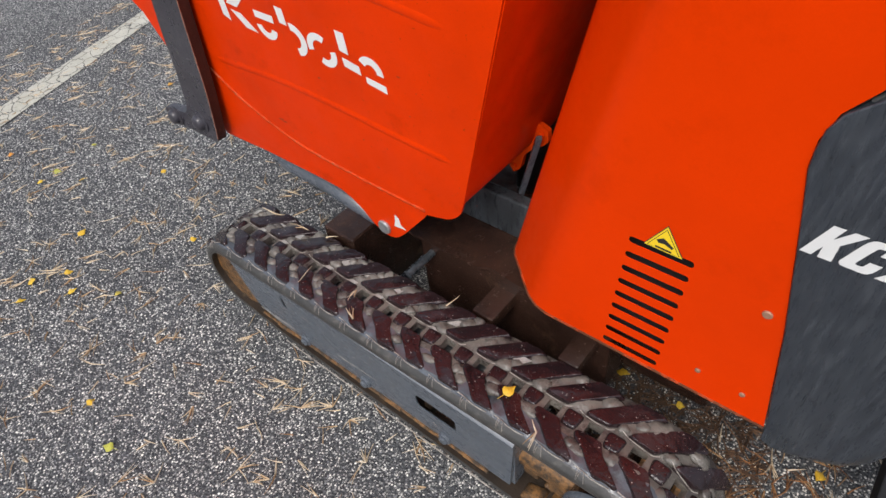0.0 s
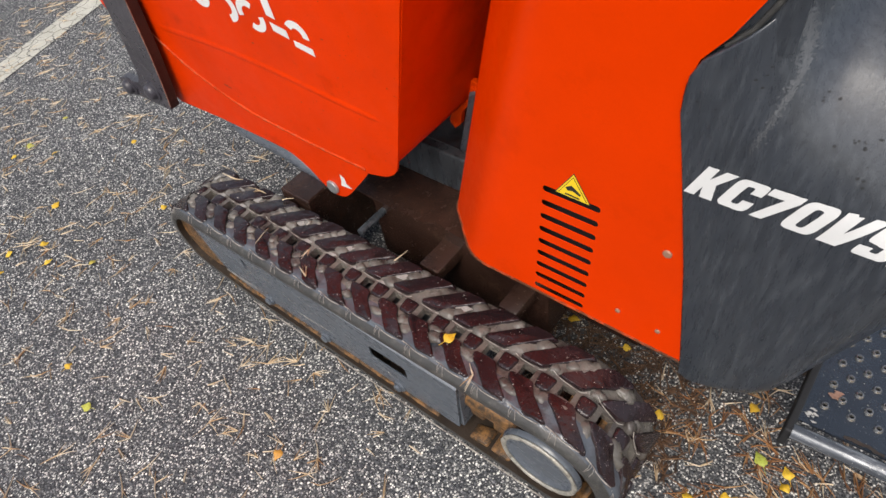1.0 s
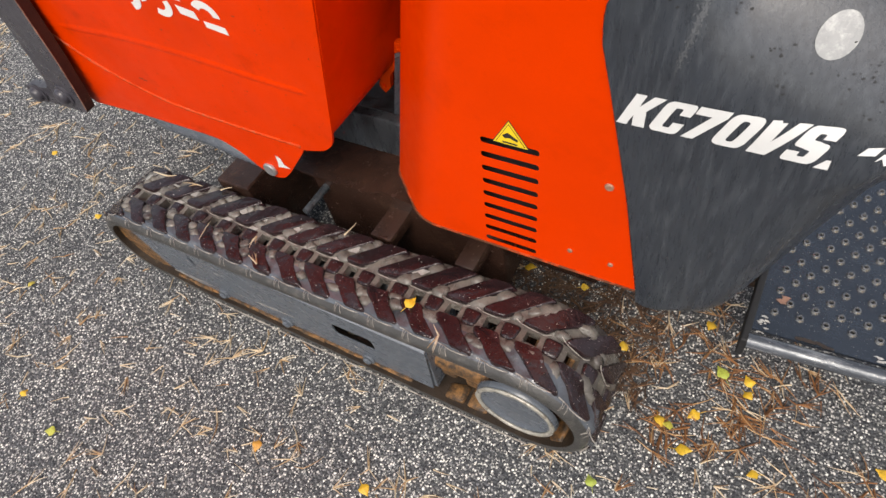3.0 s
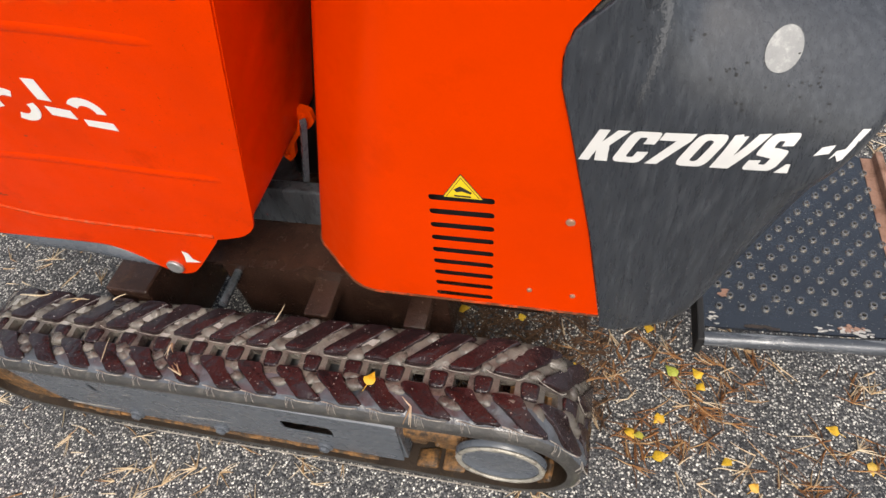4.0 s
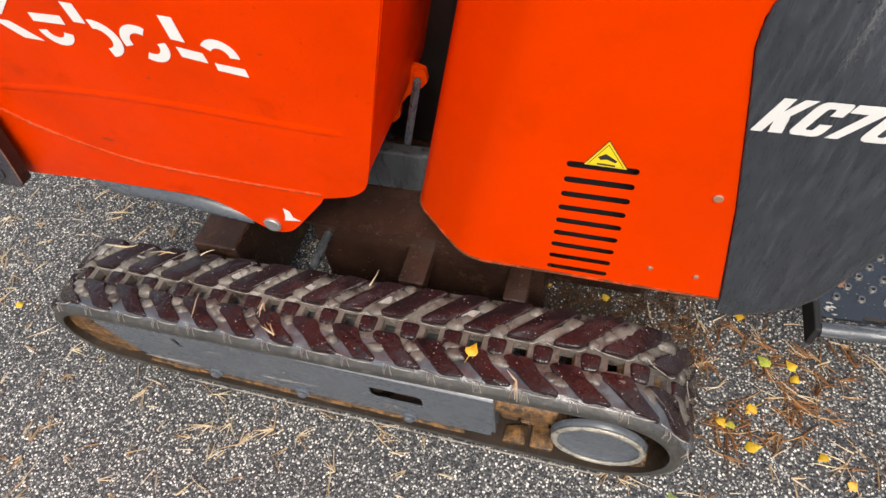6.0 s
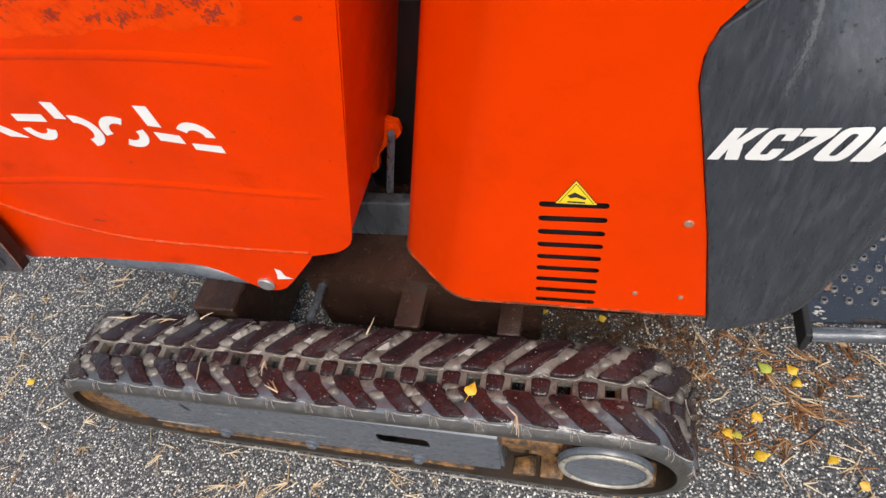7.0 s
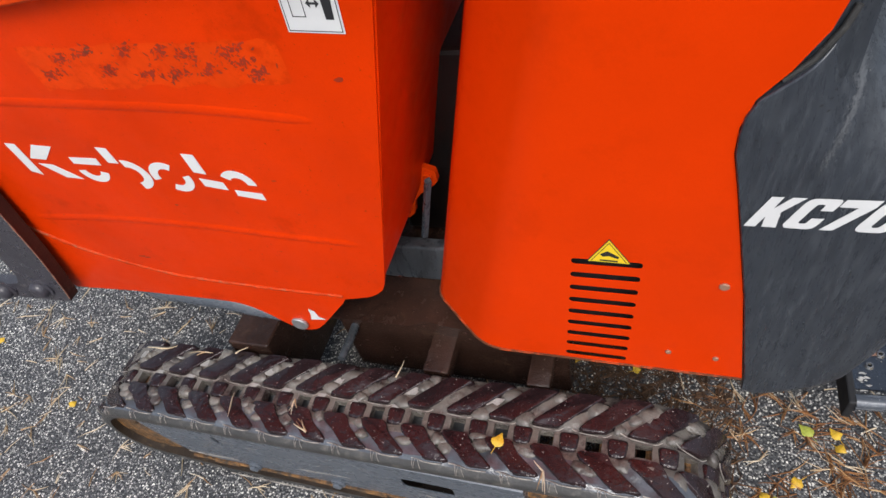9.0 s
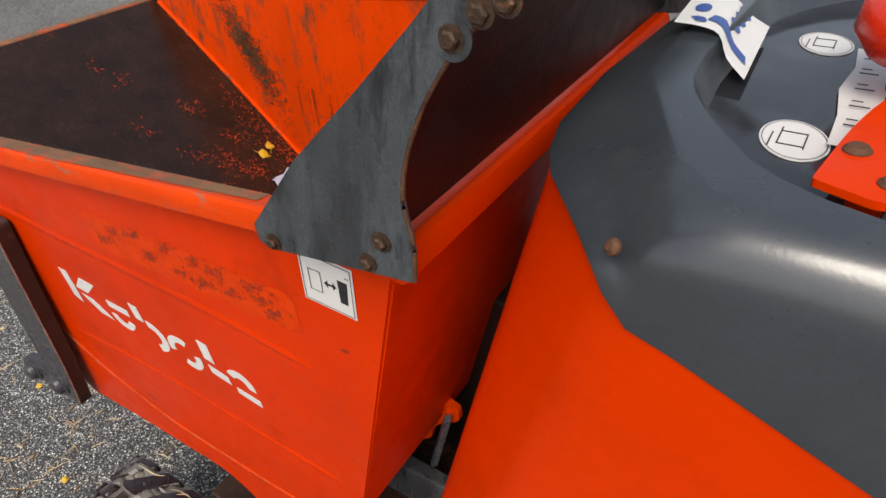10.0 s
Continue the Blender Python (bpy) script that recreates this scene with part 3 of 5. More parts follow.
# track frame: side beam, rollers, idler, drive hub
beam_outline = rounded([(0.175, 0.238), (1.036, 0.240), (1.026, 0.076), (0.30, 0.078), (0.235, 0.105)], [0.01, 0.012, 0.006, 0.03, 0.03])
slit = rounded([(0.79, 0.189), (0.896, 0.189), (0.896, 0.146), (0.79, 0.146)], 0.012, 4)
bm = sheet(beam_outline, [slit, rounded([(0.366, 0.214), (0.378, 0.212), (0.384, 0.176), (0.370, 0.178)], 0.004, 2)], 0.003, lambda u, v, w: (u, 0.006 + w, v))
frame_beam = part("track_frame", bm, STEEL, dumper, "grey painted steel track beam with a slot")
bm = bmesh.new()
skin(bm, [[(x, 0.0065, 0.2395), (x, 0.012, 0.2455), (x, 0.04, 0.248), (x, 0.13, 0.248)] for x in (0.18, 0.6, 1.034)])
thicken(bm, 0.004)
part("beam_top", bm, BEVEL, frame_beam, "top edge of the beam with its highlight in the colour", smooth=50)
bm = bmesh.new()
box(bm, 1.022, 1.034, 0.012, 0.13, 0.078, 0.238, 0.002)
part("end_plate", bm, STEEL, frame_beam)
# black panel behind the slot: the recess's shade put into its colour
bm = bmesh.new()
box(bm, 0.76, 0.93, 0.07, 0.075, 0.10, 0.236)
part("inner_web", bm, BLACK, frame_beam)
bm = bmesh.new()
for k in range(12):
    x = 0.25 + 0.06 * k
    tube(bm, [(x, 0.0065, 0.0715 + 0.002 * noise.noise((x * 30, 0, 0))), (x + 0.063, 0.0065, 0.0715 + 0.002 * noise.noise((x * 30 + 1.8, 0, 0)))], 0.0062 + 0.0025 * noise.noise((x * 50, 2, 1)), 6)
part("mud_crust", bm, MUD, frame_beam)
for x0, x1, z0, z1, w in ((0.545, 0.672, 0.122, 0.128, 0.0008), (0.55, 0.60, 0.118, 0.119, 0.0005), (0.245, 0.383, 0.092, 0.096, 0.0016), (0.60, 0.61, 0.16, 0.166, 0.0008), (0.83, 0.842, 0.118, 0.112, 0.0007), (0.815, 0.818, 0.11, 0.118, 0.0008), (0.44, 0.47, 0.186, 0.187, 0.0006)):
    bm = tube(bmesh.new(), [(x0 + (x1 - x0) * t, 0.006, z0 + (z1 - z0) * t) for t in (0, 0.3, 0.6, 1)], [w * 0.4, w, w * 0.7, w * 0.3], 5)
    part("scratch", bm, THREAD, frame_beam, "pale scratch in the paint")
for x in (0.42, 0.625, 0.86):
    bm = bmesh.new()
    disc(bm, (x, 0.006, 0.084), (0, -1, 0), 0.0165, 0.005, 20, 0.002)
    disc(bm, (x, 0.001, 0.084), (0, -1, 0), 0.0115, 0.007, 6, 0.003)
    part("roller_bolt", bm, STEEL, frame_beam)
    bm = bmesh.new()
    disc(bm, (x, 0.03, 0.083), (0, 1, 0), 0.05, 0.12, 28, 0.006)
    part("road_roller", bm, CHASSIS, frame_beam)
bm = bmesh.new()
disc(bm, (0.178, 0.014, 0.158), (0, 1, 0), 0.088, 0.13, 40, 0.01)
disc(bm, (0.178, 0.010, 0.158), (0, 1, 0), 0.04, 0.01, 30, 0.004)
part("idler_wheel", bm, MUD, frame_beam, "mud-caked front idler wheel", smooth=40)

# drive hub with a dished cover
bm = bmesh.new()
prof = [(0.0, 0.008), (0.03, 0.008), (0.06, 0.0085), (0.066, 0.007), (0.070, 0.003), (0.076, 0.0015), (0.081, 0.003), (0.084, 0.008), (0.0845, 0.014)]
rings = [[(1.222 + r * math.cos(a), y, 0.162 + r * math.sin(a)) for a in (2 * math.pi * k / 48 for k in range(48))] for r, y in prof[1:]]
vs = skin(bm, rings, closed=True)
bm.faces.new(vs[0][::-1])
bmesh.ops.recalc_face_normals(bm, faces=bm.faces[:])
hub = part("drive_hub", bm, STEEL, dumper, "grey dished drive hub cover", smooth=35)
bm = bmesh.new()
bmv = [(1.222 + 0.0765 * math.cos(a), 0.0, 0.162 + 0.0765 * math.sin(a)) for a in (2 * math.pi * k / 48 for k in range(49))]
tube(bm, bmv, [0.0056 + 0.0022 * noise.noise((4 * math.cos(k * 0.1309), 4 * math.sin(k * 0.1309), 2)) for k in range(49)], 8, (1.0, 0.6), up=(0, 1, 0), caps=False)
part("hub_ring", bm, COLLAR, hub, "scuffed pale ring")
bm = bmesh.new()
for k in range(11):
    a = 2 * math.pi * k / 11
    b = [(1.222 + r * math.cos(a + d), 0.162 + r * math.sin(a + d)) for r, d in ((0.07, -0.2), (0.112, -0.1), (0.112, 0.1), (0.07, 0.2))]
    lo = [bm.verts.new((x, 0.075, z)) for x, z in b]
    hi = [bm.verts.new((x, 0.105, z)) for x, z in b]
    bm.faces.new(lo), bm.faces.new(hi[::-1])
    for q in range(4):
        bm.faces.new((lo[q], hi[q], hi[(q + 1) % 4], lo[(q + 1) % 4]))
disc(bm, (1.222, 0.013, 0.162), (0, 1, 0), 0.079, 0.157, 36)
bmesh.ops.recalc_face_normals(bm, faces=bm.faces[:])
part("sprocket", bm, CHASSIS, hub, "muddy drive sprocket")
bm = bmesh.new()
tube(bm, [(1.02, 0.06, 0.16), (1.15, 0.06, 0.16)], 0.035, 14)
box(bm, 1.04, 1.075, 0.03, 0.1, 0.115, 0.15, 0.006)
box(bm, 1.095, 1.135, 0.03, 0.1, 0.108, 0.14, 0.008)
part("track_tensioner", bm, MUD, frame_beam, "mud-covered track tensioner", smooth=40)

# chassis between the tracks
bm = bmesh.new()
box(bm, 0.60, 1.08, 0.268, 0.692, 0.13, 0.338, 0.006)
chassis = part("chassis", bm, CHASSIS, dumper, "dirty brown steel chassis between the tracks")
bm = sheet(rounded([(0.45, 0.75), (1.12, 0.75), (1.12, 0.26), (0.93, 0.247), (0.80, 0.262), (0.78, 0.247), (0.63, 0.246), (0.50, 0.252), (0.45, 0.28)], 0.01, 3), thick=0.006, place=lambda u, v, w: (u, v, 0.345 + w))
part("deck_plate", bm, CHASSIS, chassis)
# added box under the engine: blocks light from the ground below
bm = bmesh.new()
box(bm, 1.085, 1.27, 0.31, 0.70, 0.19, 0.375, 0.01)
part("belly_pan", bm, CHASSIS, chassis, "dirty brown box added under the engine to deepen the shade")
for x, w, mat_ in ((0.634, 0.016, STEEL_WORN), (0.835, 0.026, CHASSIS), (1.035, 0.022, CHASSIS)):
    bm = bmesh.new()
    if w < 0.02:
        tube(bm, [(x, 0.185, 0.293), (x, 2 * YC - 0.185, 0.293)], w * 0.55, 16)
    else:
        box(bm, x - w, x + w, 0.185, 2 * YC - 0.185, 0.262, 0.296, 0.004)
    part("cross_member", bm, mat_, chassis, smooth=40)
bm = bmesh.new()
box(bm, 0.36, 0.46, 0.185, 2 * YC - 0.185, 0.07, 0.30, 0.004)
part("cross_member", bm, CHASSIS, chassis)
bm = bmesh.new()
box(bm, 0.45, 1.05, 0.362, 0.39, 0.352, 0.455, 0.005)
part("rail", bm, STEEL_WORN, chassis, "grey steel rail")
# added dark box: gives the gap behind the rail its darkness
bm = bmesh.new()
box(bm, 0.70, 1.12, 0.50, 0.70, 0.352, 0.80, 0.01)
part("bulkhead", bm, DARK_SHEET, chassis, "dark box added to keep the gap under the skip dark")
bm = tube(bmesh.new(), [(0.786, 0.40, 0.445), (0.826, 0.40, 0.60)], 0.010, 4, (1.0, 0.7))
part("upright_bar", bm, STEEL, chassis)
bm = sheet(rounded([(0.745, 0.497), (0.757, 0.480), (0.774, 0.497), (0.781, 0.530), (0.797, 0.550), (0.828, 0.574), (0.838, 0.586), (0.836, 0.610), (0.815, 0.618), (0.798, 0.60), (0.785, 0.575), (0.765, 0.55)], 0.002, 1), (), 0.012, lambda u, v, w: (u, 0.415 + w, v))
disc(bm, (0.820, 0.415, 0.598), (0, -1, 0), 0.008, 0.006, 6, 0.002)
disc(bm, (0.758, 0.415, 0.498), (0, -1, 0), 0.007, 0.006, 6, 0.002)
part("pivot_block", bm, ORANGE_WORN, chassis, "worn orange pivot block", smooth=40)
for k, (x, y) in enumerate(((0.90, 0.50), (0.93, 0.54), (0.88, 0.57))):
    bm = tube(bmesh.new(), smooth_line([(x - 0.06, y, 0.36), (x - 0.05, y + 0.01, 0.55), (x, y, 0.75), (x + 0.06, y - 0.01, 0.98)], 6), 0.011, 10)
    part("hydraulic_hose", bm, BLACK, chassis, "black hydraulic hose", smooth=60)
bm = bmesh.new()
disc(bm, (0.925, 0.49, 0.80), (0.3, -1, 0.3), 0.018, 0.03, 6, 0.003)
disc(bm, (0.935, 0.485, 0.83), (0.2, -0.6, 1), 0.013, 0.03, 12, 0.003)
part("hose_fitting", bm, BRIGHT, chassis, "shiny hose fitting", smooth=40)
# tan ridges of mud across the lower run, and its pale worn edge
for k in range(13):
    bm = bmesh.new()
    x = 0.31 + 0.069 * k
    box(bm, x, x + 0.004 + 0.002 * (k % 3), 0.0, 0.055, 0.025, 0.033 + 0.003 * (k % 2), 0.001, 1)
    part("mud_ridge", bm, MUD, track)
bm = bmesh.new()
tube(bm, [(x, -0.0035, 0.0225 + 0.0014 * noise.noise((x * 18, 3, 0))) for x in np.linspace(0.33, 1.24, 60)], [0.0016 + 0.0012 * noise.noise((k * 0.6, 0, 9)) for k in range(60)], 6)
part("worn_edge", bm, THREAD, track, "pale worn belt edge")
# uneven pads of tan mud on the inside of the belt, beside the tensioner and round the hub
rng = random.Random(33)
for at, w_ in ((1.045, 0.042), (1.097, 0.044), (1.305, 0.040), (1.19, 0.030), (1.25, 0.030)):
    i = min(range(len(path)), key=lambda q: abs(path[q][0] - at) + 9 * (path[q][1] > 0.14))
    bm = bmesh.new()
    box(bm, 0, w_, 0.010, 0.052, 0, 0.011, 0.004)
    for v in bm.verts:
        q = 1 + 0.25 * noise.noise(v.co * 60 + Vector((at * 30, 0, 0)))
        v.co = along(i + v.co.x * q / STEP, v.co.y * q, -BELT_T - 0.001 - v.co.z * q)
    bmesh.ops.recalc_face_normals(bm, faces=bm.faces[:])
    part("mud_pad", bm, MUD, track, "pad of tan mud", smooth=40)
# pale threads of mud and edge highlight along the bars, pale squares in some grooves
rng = random.Random(21)
bm = bmesh.new()
tube(bm, smooth_line([(-0.018, 0.013, 0.004), (0.002, 0.011, 0.005), (0.014, 0.0085, 0.003), (0.034, 0.0078, 0.003), (0.050, 0.009, 0.004)], 3), 0.0011, 5)
for x, a in ((-0.006, 0.3), (0.0, -0.2), (0.004, 0.8)):
    tube(bm, [(x, 0.012, 0.004), (x + 0.005 * a, 0.003, 0.003), (x + 0.009 * a, -0.003, -0.006)], 0.0005, 4)
near_thread = part("mud_thread", bm, THREAD, track, "pale thread of dried mud and edge highlight")
# pale tube: the highlight on the far bars' glossy edges, put into its colour
bm = tube(bmesh.new(), smooth_line([(-0.060, 0.108, 0.004), (-0.046, 0.1035, 0.003), (-0.02, 0.1015, 0.003), (-0.002, 0.1015, 0.003), (0.008, 0.107, 0.004)], 3), 0.0009, 5)
far_thread = part("mud_thread", bm, THREAD, track, "pale thread of dried mud and edge highlight")
for i in range(LUGS):
    m = on_path((i + 0.5) * SUB)
    if i == 0:
        near_thread.matrix_basis = far_thread.matrix_basis = m
    else:
        again(near_thread, m), again(far_thread, m)
# pale flat squares between the far bars and by the centre seam
for i in range(LUGS):
    m = on_path((i + 0.5) * SUB)
    if not (0.10 < m.translation.x < 0.95 and m.translation.z > 0.2) or rng.random() < 0.12:
        continue
    for cx_, cy_, z0, grow in ((0.040, 0.136, 0.0082, 1.3), (0.014, 0.1005, 0.0055, 1.05)):
        bm = bmesh.new()
        quad = [(-0.012, -0.0062), (0.005, -0.0062), (0.013, 0.0062), (-0.004, 0.0066)]
        lo = rounded([(cx_ + grow * u * rng.uniform(0.75, 1.1), cy_ + grow * v * rng.uniform(0.75, 1.1)) for u, v in quad], 0.0008, 1)
        vs = skin(bm, [[(x, y, z0 - 0.002) for x, y in lo], [(x, y, z0 + 0.0004) for x, y in lo]], closed=True)
        bm.faces.new(vs[-1])
        bmesh.ops.recalc_face_normals(bm, faces=bm.faces[:])
        o = part("mud_dab", bm, DAB, track, "pale dried mud")
        o.matrix_basis = m

# far undercarriage
for o in [track, frame_beam, hub]:
    twin = mirror(o)
    for c in o.children:
        me = c.data.copy()
        me.transform(c.matrix_basis)
        me.transform(Matrix.Translation((0, 2 * YC, 0)) @ Matrix.Diagonal((1, -1, 1, 1)))
        me.flip_normals()
        k = new(c.name.split(".")[0], me)
        k.parent = twin


# ---- skip ----
def yb(x, z):
    return 0.177 + 0.0472 * x - 0.0333 * z


def on_skip(u, v, w):
    """A point of the skip's near side: u along, v up, w inwards."""
    return (u, yb(u, v) + w, v)


def rim_z(x):
    return 1.078 + 0.08 * (x - 0.3)


side = ([(-0.35, 1.03), (-0.03, 0.76), (0.09, 0.50)] + [(0.105, 0.484), (0.25, 0.483), (0.42, 0.472)] +
        smooth_line([(0.42, 0.472), (0.475, 0.464), (0.518, 0.437), (0.55, 0.402), (0.58, 0.384), (0.61, 0.389), (0.635, 0.411)], 4)[1:] +
        [(0.700, 0.489), (0.708, 0.502), (0.735, 0.508)] + smooth_line([(0.735, 0.508), (0.765, 0.518), (0.79, 0.54), (0.803, 0.575)], 4)[1:] +
        [(0.945, 1.129)])
skip = part("skip", sheet(side, (), 0.005, on_skip), ORANGE_SKIP, dumper, "orange sheet steel tipping skip, empty and dirty inside")
mirror(skip).parent = skip


def span(profile, y_in=0.004):
    """Points (x, z) drawn out from the near side to the far side of the skip."""
    return [[(x, yb(x, z) + y_in + (2 * YC - 2 * yb(x, z) - 2 * y_in) * t, z) for t in (0, 0.25, 0.5, 0.75, 1)] for x, z in profile]


bm = bmesh.new()
skin(bm, span([(0.945, 1.118), (0.90, 0.945), (0.85, 0.755), (0.812, 0.61)] + smooth_line([(0.812, 0.61), (0.80, 0.57), (0.775, 0.545), (0.74, 0.538)], 4)[1:]))
thicken(bm, 0.004)
part("rear_wall", bm, ORANGE_SKIP, skip, smooth=40)
bm = bmesh.new()
skin(bm, span([(0.74, 0.538), (0.62, 0.54)] + smooth_line([(0.538, 0.548), (0.377, 0.572), (0.25, 0.618), (0.15, 0.68), (0.0, 0.79), (-0.145, 0.895), (-0.35, 1.04)], 5)))
thicken(bm, -0.004)
floor_plate = part("floor_plate", bm, DIRT, skip, "brown soil-stained floor plate with orange paint patches", smooth=40)
# scraped inner faces of the side walls
for far in (False, True):
    inner = [(-0.325, 1.028), (-0.145, 0.903), (0.0, 0.798), (0.15, 0.688), (0.25, 0.626), (0.38, 0.58), (0.54, 0.554), (0.74, 0.545), (0.80, 0.58), (0.94, 1.125 + 0.035 * far), (0.3, 1.08 + 0.035 * far), (-0.33, 1.03 + 0.035 * far)]
    bm = sheet(inner, (), 0.002, lambda u, v, w: (u, (yb(u, v) + 0.0065 + w) if not far else 2 * YC - yb(u, v) - 0.0065 - w, v))
    part("inner_side", bm, INNER, skip, "scratched orange inner side")


def rim_bar(points, out, k=1.0, paint=None):
    """A folded rim: a flat ledge with a drop face, along points."""
    bm = bmesh.new()
    rings = []
    for p in points:
        p, o = Vector(p), Vector(out)
        rings.append([p + o * (a * k) + Vector((0, 0, b * k)) for a, b in ((-0.012, 0.002), (-0.0125, 0.019), (-0.0095, 0.0235), (0.017, 0.028), (0.021, 0.026), (0.0235, 0.020), (0.0225, 0.003), (0.018, -0.001))])
    vs = skin(bm, rings, closed=True)
    bm.faces.new(vs[0][::-1]), bm.faces.new(vs[-1])
    bmesh.ops.recalc_face_normals(bm, faces=bm.faces[:])
    return part("rim", bm, paint or RIM, skip, "worn orange folded rim", smooth=35)


rim_bar([(x, yb(x, rim_z(x)), rim_z(x)) for x in np.linspace(-0.35, 0.94, 16)], (0, -1, 0))
rim_bar([(x, 2 * YC - yb(x, rim_z(x)), rim_z(x) + 0.035) for x in np.linspace(-0.35, 0.94, 16)], (0, 1, 0))
rim_bar([(0.944, y, 1.116) for y in np.linspace(0.165, 2 * YC - 0.165, 8)], (1, 0, 0), 1.3, ORANGE)
rim_bar([(-0.352, y, 1.032) for y in np.linspace(0.132, 2 * YC - 0.132, 8)], (-1, 0, 0), 0.55, DUST)

# brown dust lying on the near rim's ledge
bm = bmesh.new()
skin(bm, [[(x, yb(x, rim_z(x)) - a, rim_z(x) + 0.0243 + 0.17 * (a + 0.0095)) for a in (-0.0092, -0.002, 0.008, 0.0185 - 0.004 * abs(noise.noise((x * 25, 0, 4))) - 0.010 * max(0, (x - 0.5) / 0.3))] for x in np.linspace(-0.33, 0.80, 60)])
part("dust_strip", bm, DUST, skip, "brown dust on the rim's ledge")
# dark smear rubbed on the far side, inside
def far_in(u, v, w):
    return (u, 2 * YC - yb(u, v) - 0.0092 - w, v)


flecks("dirt_smear", (0.0, 0.955), (0.022, 0.055), 1500, (0.0008, 0.0036), SMEAR, skip, "dark rubbed smear inside the skip", far_in, 41, -0.6)
flecks("dirt_speck", (0.17, 0.78), (0.09, 0.06), 260, (0.0007, 0.0028), SMEAR, skip, "dark specks inside the skip", far_in, 42)
flecks("dirt_speck", (0.40, 0.99), (0.2, 0.07), 70, (0.0008, 0.0025), SMEAR, skip, "dark specks inside the skip", far_in, 43)
bpy.context.view_layer.update()
floor_tree = BVHTree.FromObject(floor_plate, bpy.context.evaluated_depsgraph_get())


def on_floor(u, v, w):
    """A point just above the skip's floor plate."""
    hit, normal = floor_tree.ray_cast(Vector((u, min(v, 0.84), 1.2)), Vector((0, 0, -1)))[:2]
    return tuple(hit + normal * (0.0012 + w) * (1 if normal.z > 0 else -1)) if hit else (u, v, 0.9)


for u_, n_ in ((-0.06, 40), (0.0, 70), (0.05, 110), (0.10, 150), (0.16, 160), (0.22, 120)):
    flecks("paint_patch", (u_, 0.805), (0.03, 0.020), n_, (0.0005, 0.0030), STAINED, skip, "scraped orange paint patches on the skip floor", on_floor, 140 + int(100 * u_))
for u_, v_, n_ in ((-0.194, 0.614, 26), (-0.233, 0.607, 10), (-0.085, 0.692, 60), (-0.079, 0.561, 24), (0.016, 0.73, 60), (0.045, 0.661, 90), (0.008, 0.618, 40), (0.09, 0.70, 110), (0.10, 0.60, 60), (0.15, 0.65, 80)):
    flecks("paint_patch", (u_, v_), (0.013, 0.016), n_, (0.0004, 0.0030), STAINED, skip, "scraped orange paint patches on the skip floor", on_floor, 260 + int(100 * u_))
# rough weld between floor and far side
seam_line = [(-0.335, 1.036), (-0.145, 0.903), (0.0, 0.798), (0.15, 0.688), (0.25, 0.627), (0.377, 0.58), (0.538, 0.555)]
line = [far_in(u, v, 0.002) for u, v in smooth_line(seam_line, 14)]
bm = tube(bmesh.new(), line, [0.006 + 0.0022 * noise.noise((k * 0.9, 0, 6)) for k in range(len(line))], 8)
part("weld_bead", bm, ORANGE_WORN, skip, "painted weld bead", smooth=60)
# pressed ribs, weld bead
for pts in ([(0.178, 0.706), (0.36, 0.706), (0.52, 0.694), (0.67, 0.674), (0.792, 0.660)], [(0.08, 0.974), (0.31, 0.954), (0.49, 0.941), (0.65, 0.928), (0.813, 0.904)]):
    line = [on_skip(u, v, 0.0035) for u, v in smooth_line(pts, 8)]
    n = len(line)
    bm = tube(bmesh.new(), line, [0.012 * min(1, 0.6 + 10 * min(i, n - 1 - i) / n) for i in range(n)], 16, (1.0, 0.4), (0, 1, 0))
    o = part("pressed_rib", bm, ORANGE_SKIP, skip, smooth=70)
    me = o.data.copy()
    me.transform(Matrix.Translation((0, 2 * YC, 0)) @ Matrix.Diagonal((1, -1, 1, 1)))
    me.flip_normals()
    new("pressed_rib", me).parent = skip
line = []
for k, (u, v) in enumerate(smooth_line([(0.138, 0.680), (0.235, 0.610), (0.375, 0.552), (0.538, 0.527), (0.706, 0.511)], 24)):
    line.append(on_skip(u, v + 0.0016 * noise.noise((k * 0.8, 2, 0)), 0.0012))
bm = tube(bmesh.new(), line, [0.0042 + 0.003 * noise.noise((k * 1.7, 0, 4)) for k in range(len(line))], 8, (1, 1), (0, 1, 0))
part("weld_bead", bm, WELD, skip, "dull orange weld bead", smooth=60)
bm = disc(bmesh.new(), on_skip(0.582, 0.408, 0.0), (0, -1, 0), 0.017, 0.006, 24, 0.002)
part("pivot_pin", bm, BRIGHT, skip, "grey pivot pin end", smooth=40)
bm = sheet([(0.612, 0.425), (0.645, 0.428), (0.632, 0.437), (0.630, 0.455), (0.620, 0.462), (0.617, 0.44)], (), 0, lambda u, v, w: on_skip(u, v, -0.0012))
part("sticker_remnant", bm, WHITE, skip, "white sticker remnant")
# grey bearer under the skip
bm = bmesh.new()
tube(bm, [(0.16, 0.24, 0.40), (0.22, 0.24, 0.392), (0.36, 0.24, 0.388), (0.43, 0.24, 0.372), (0.50, 0.24, 0.345)], [0.016, 0.024, 0.024, 0.022, 0.012], 16)
part("bearer", bm, STEEL, skip, "grey bearer under the skip", smooth=40)


# mark on the skip's side: plain bars and half rings
def on_mark(u, v, w):
    """Along the mark's own sloping baseline."""
    return on_skip(0.277 + u + 0.02 * v, 0.812 - 0.125 * u + v, -0.0006 - w)


def mark_shape(outline):
    part("mark_shape", sheet(outline, (), 0.0005, on_mark), WHITE, skip, "white painted mark")


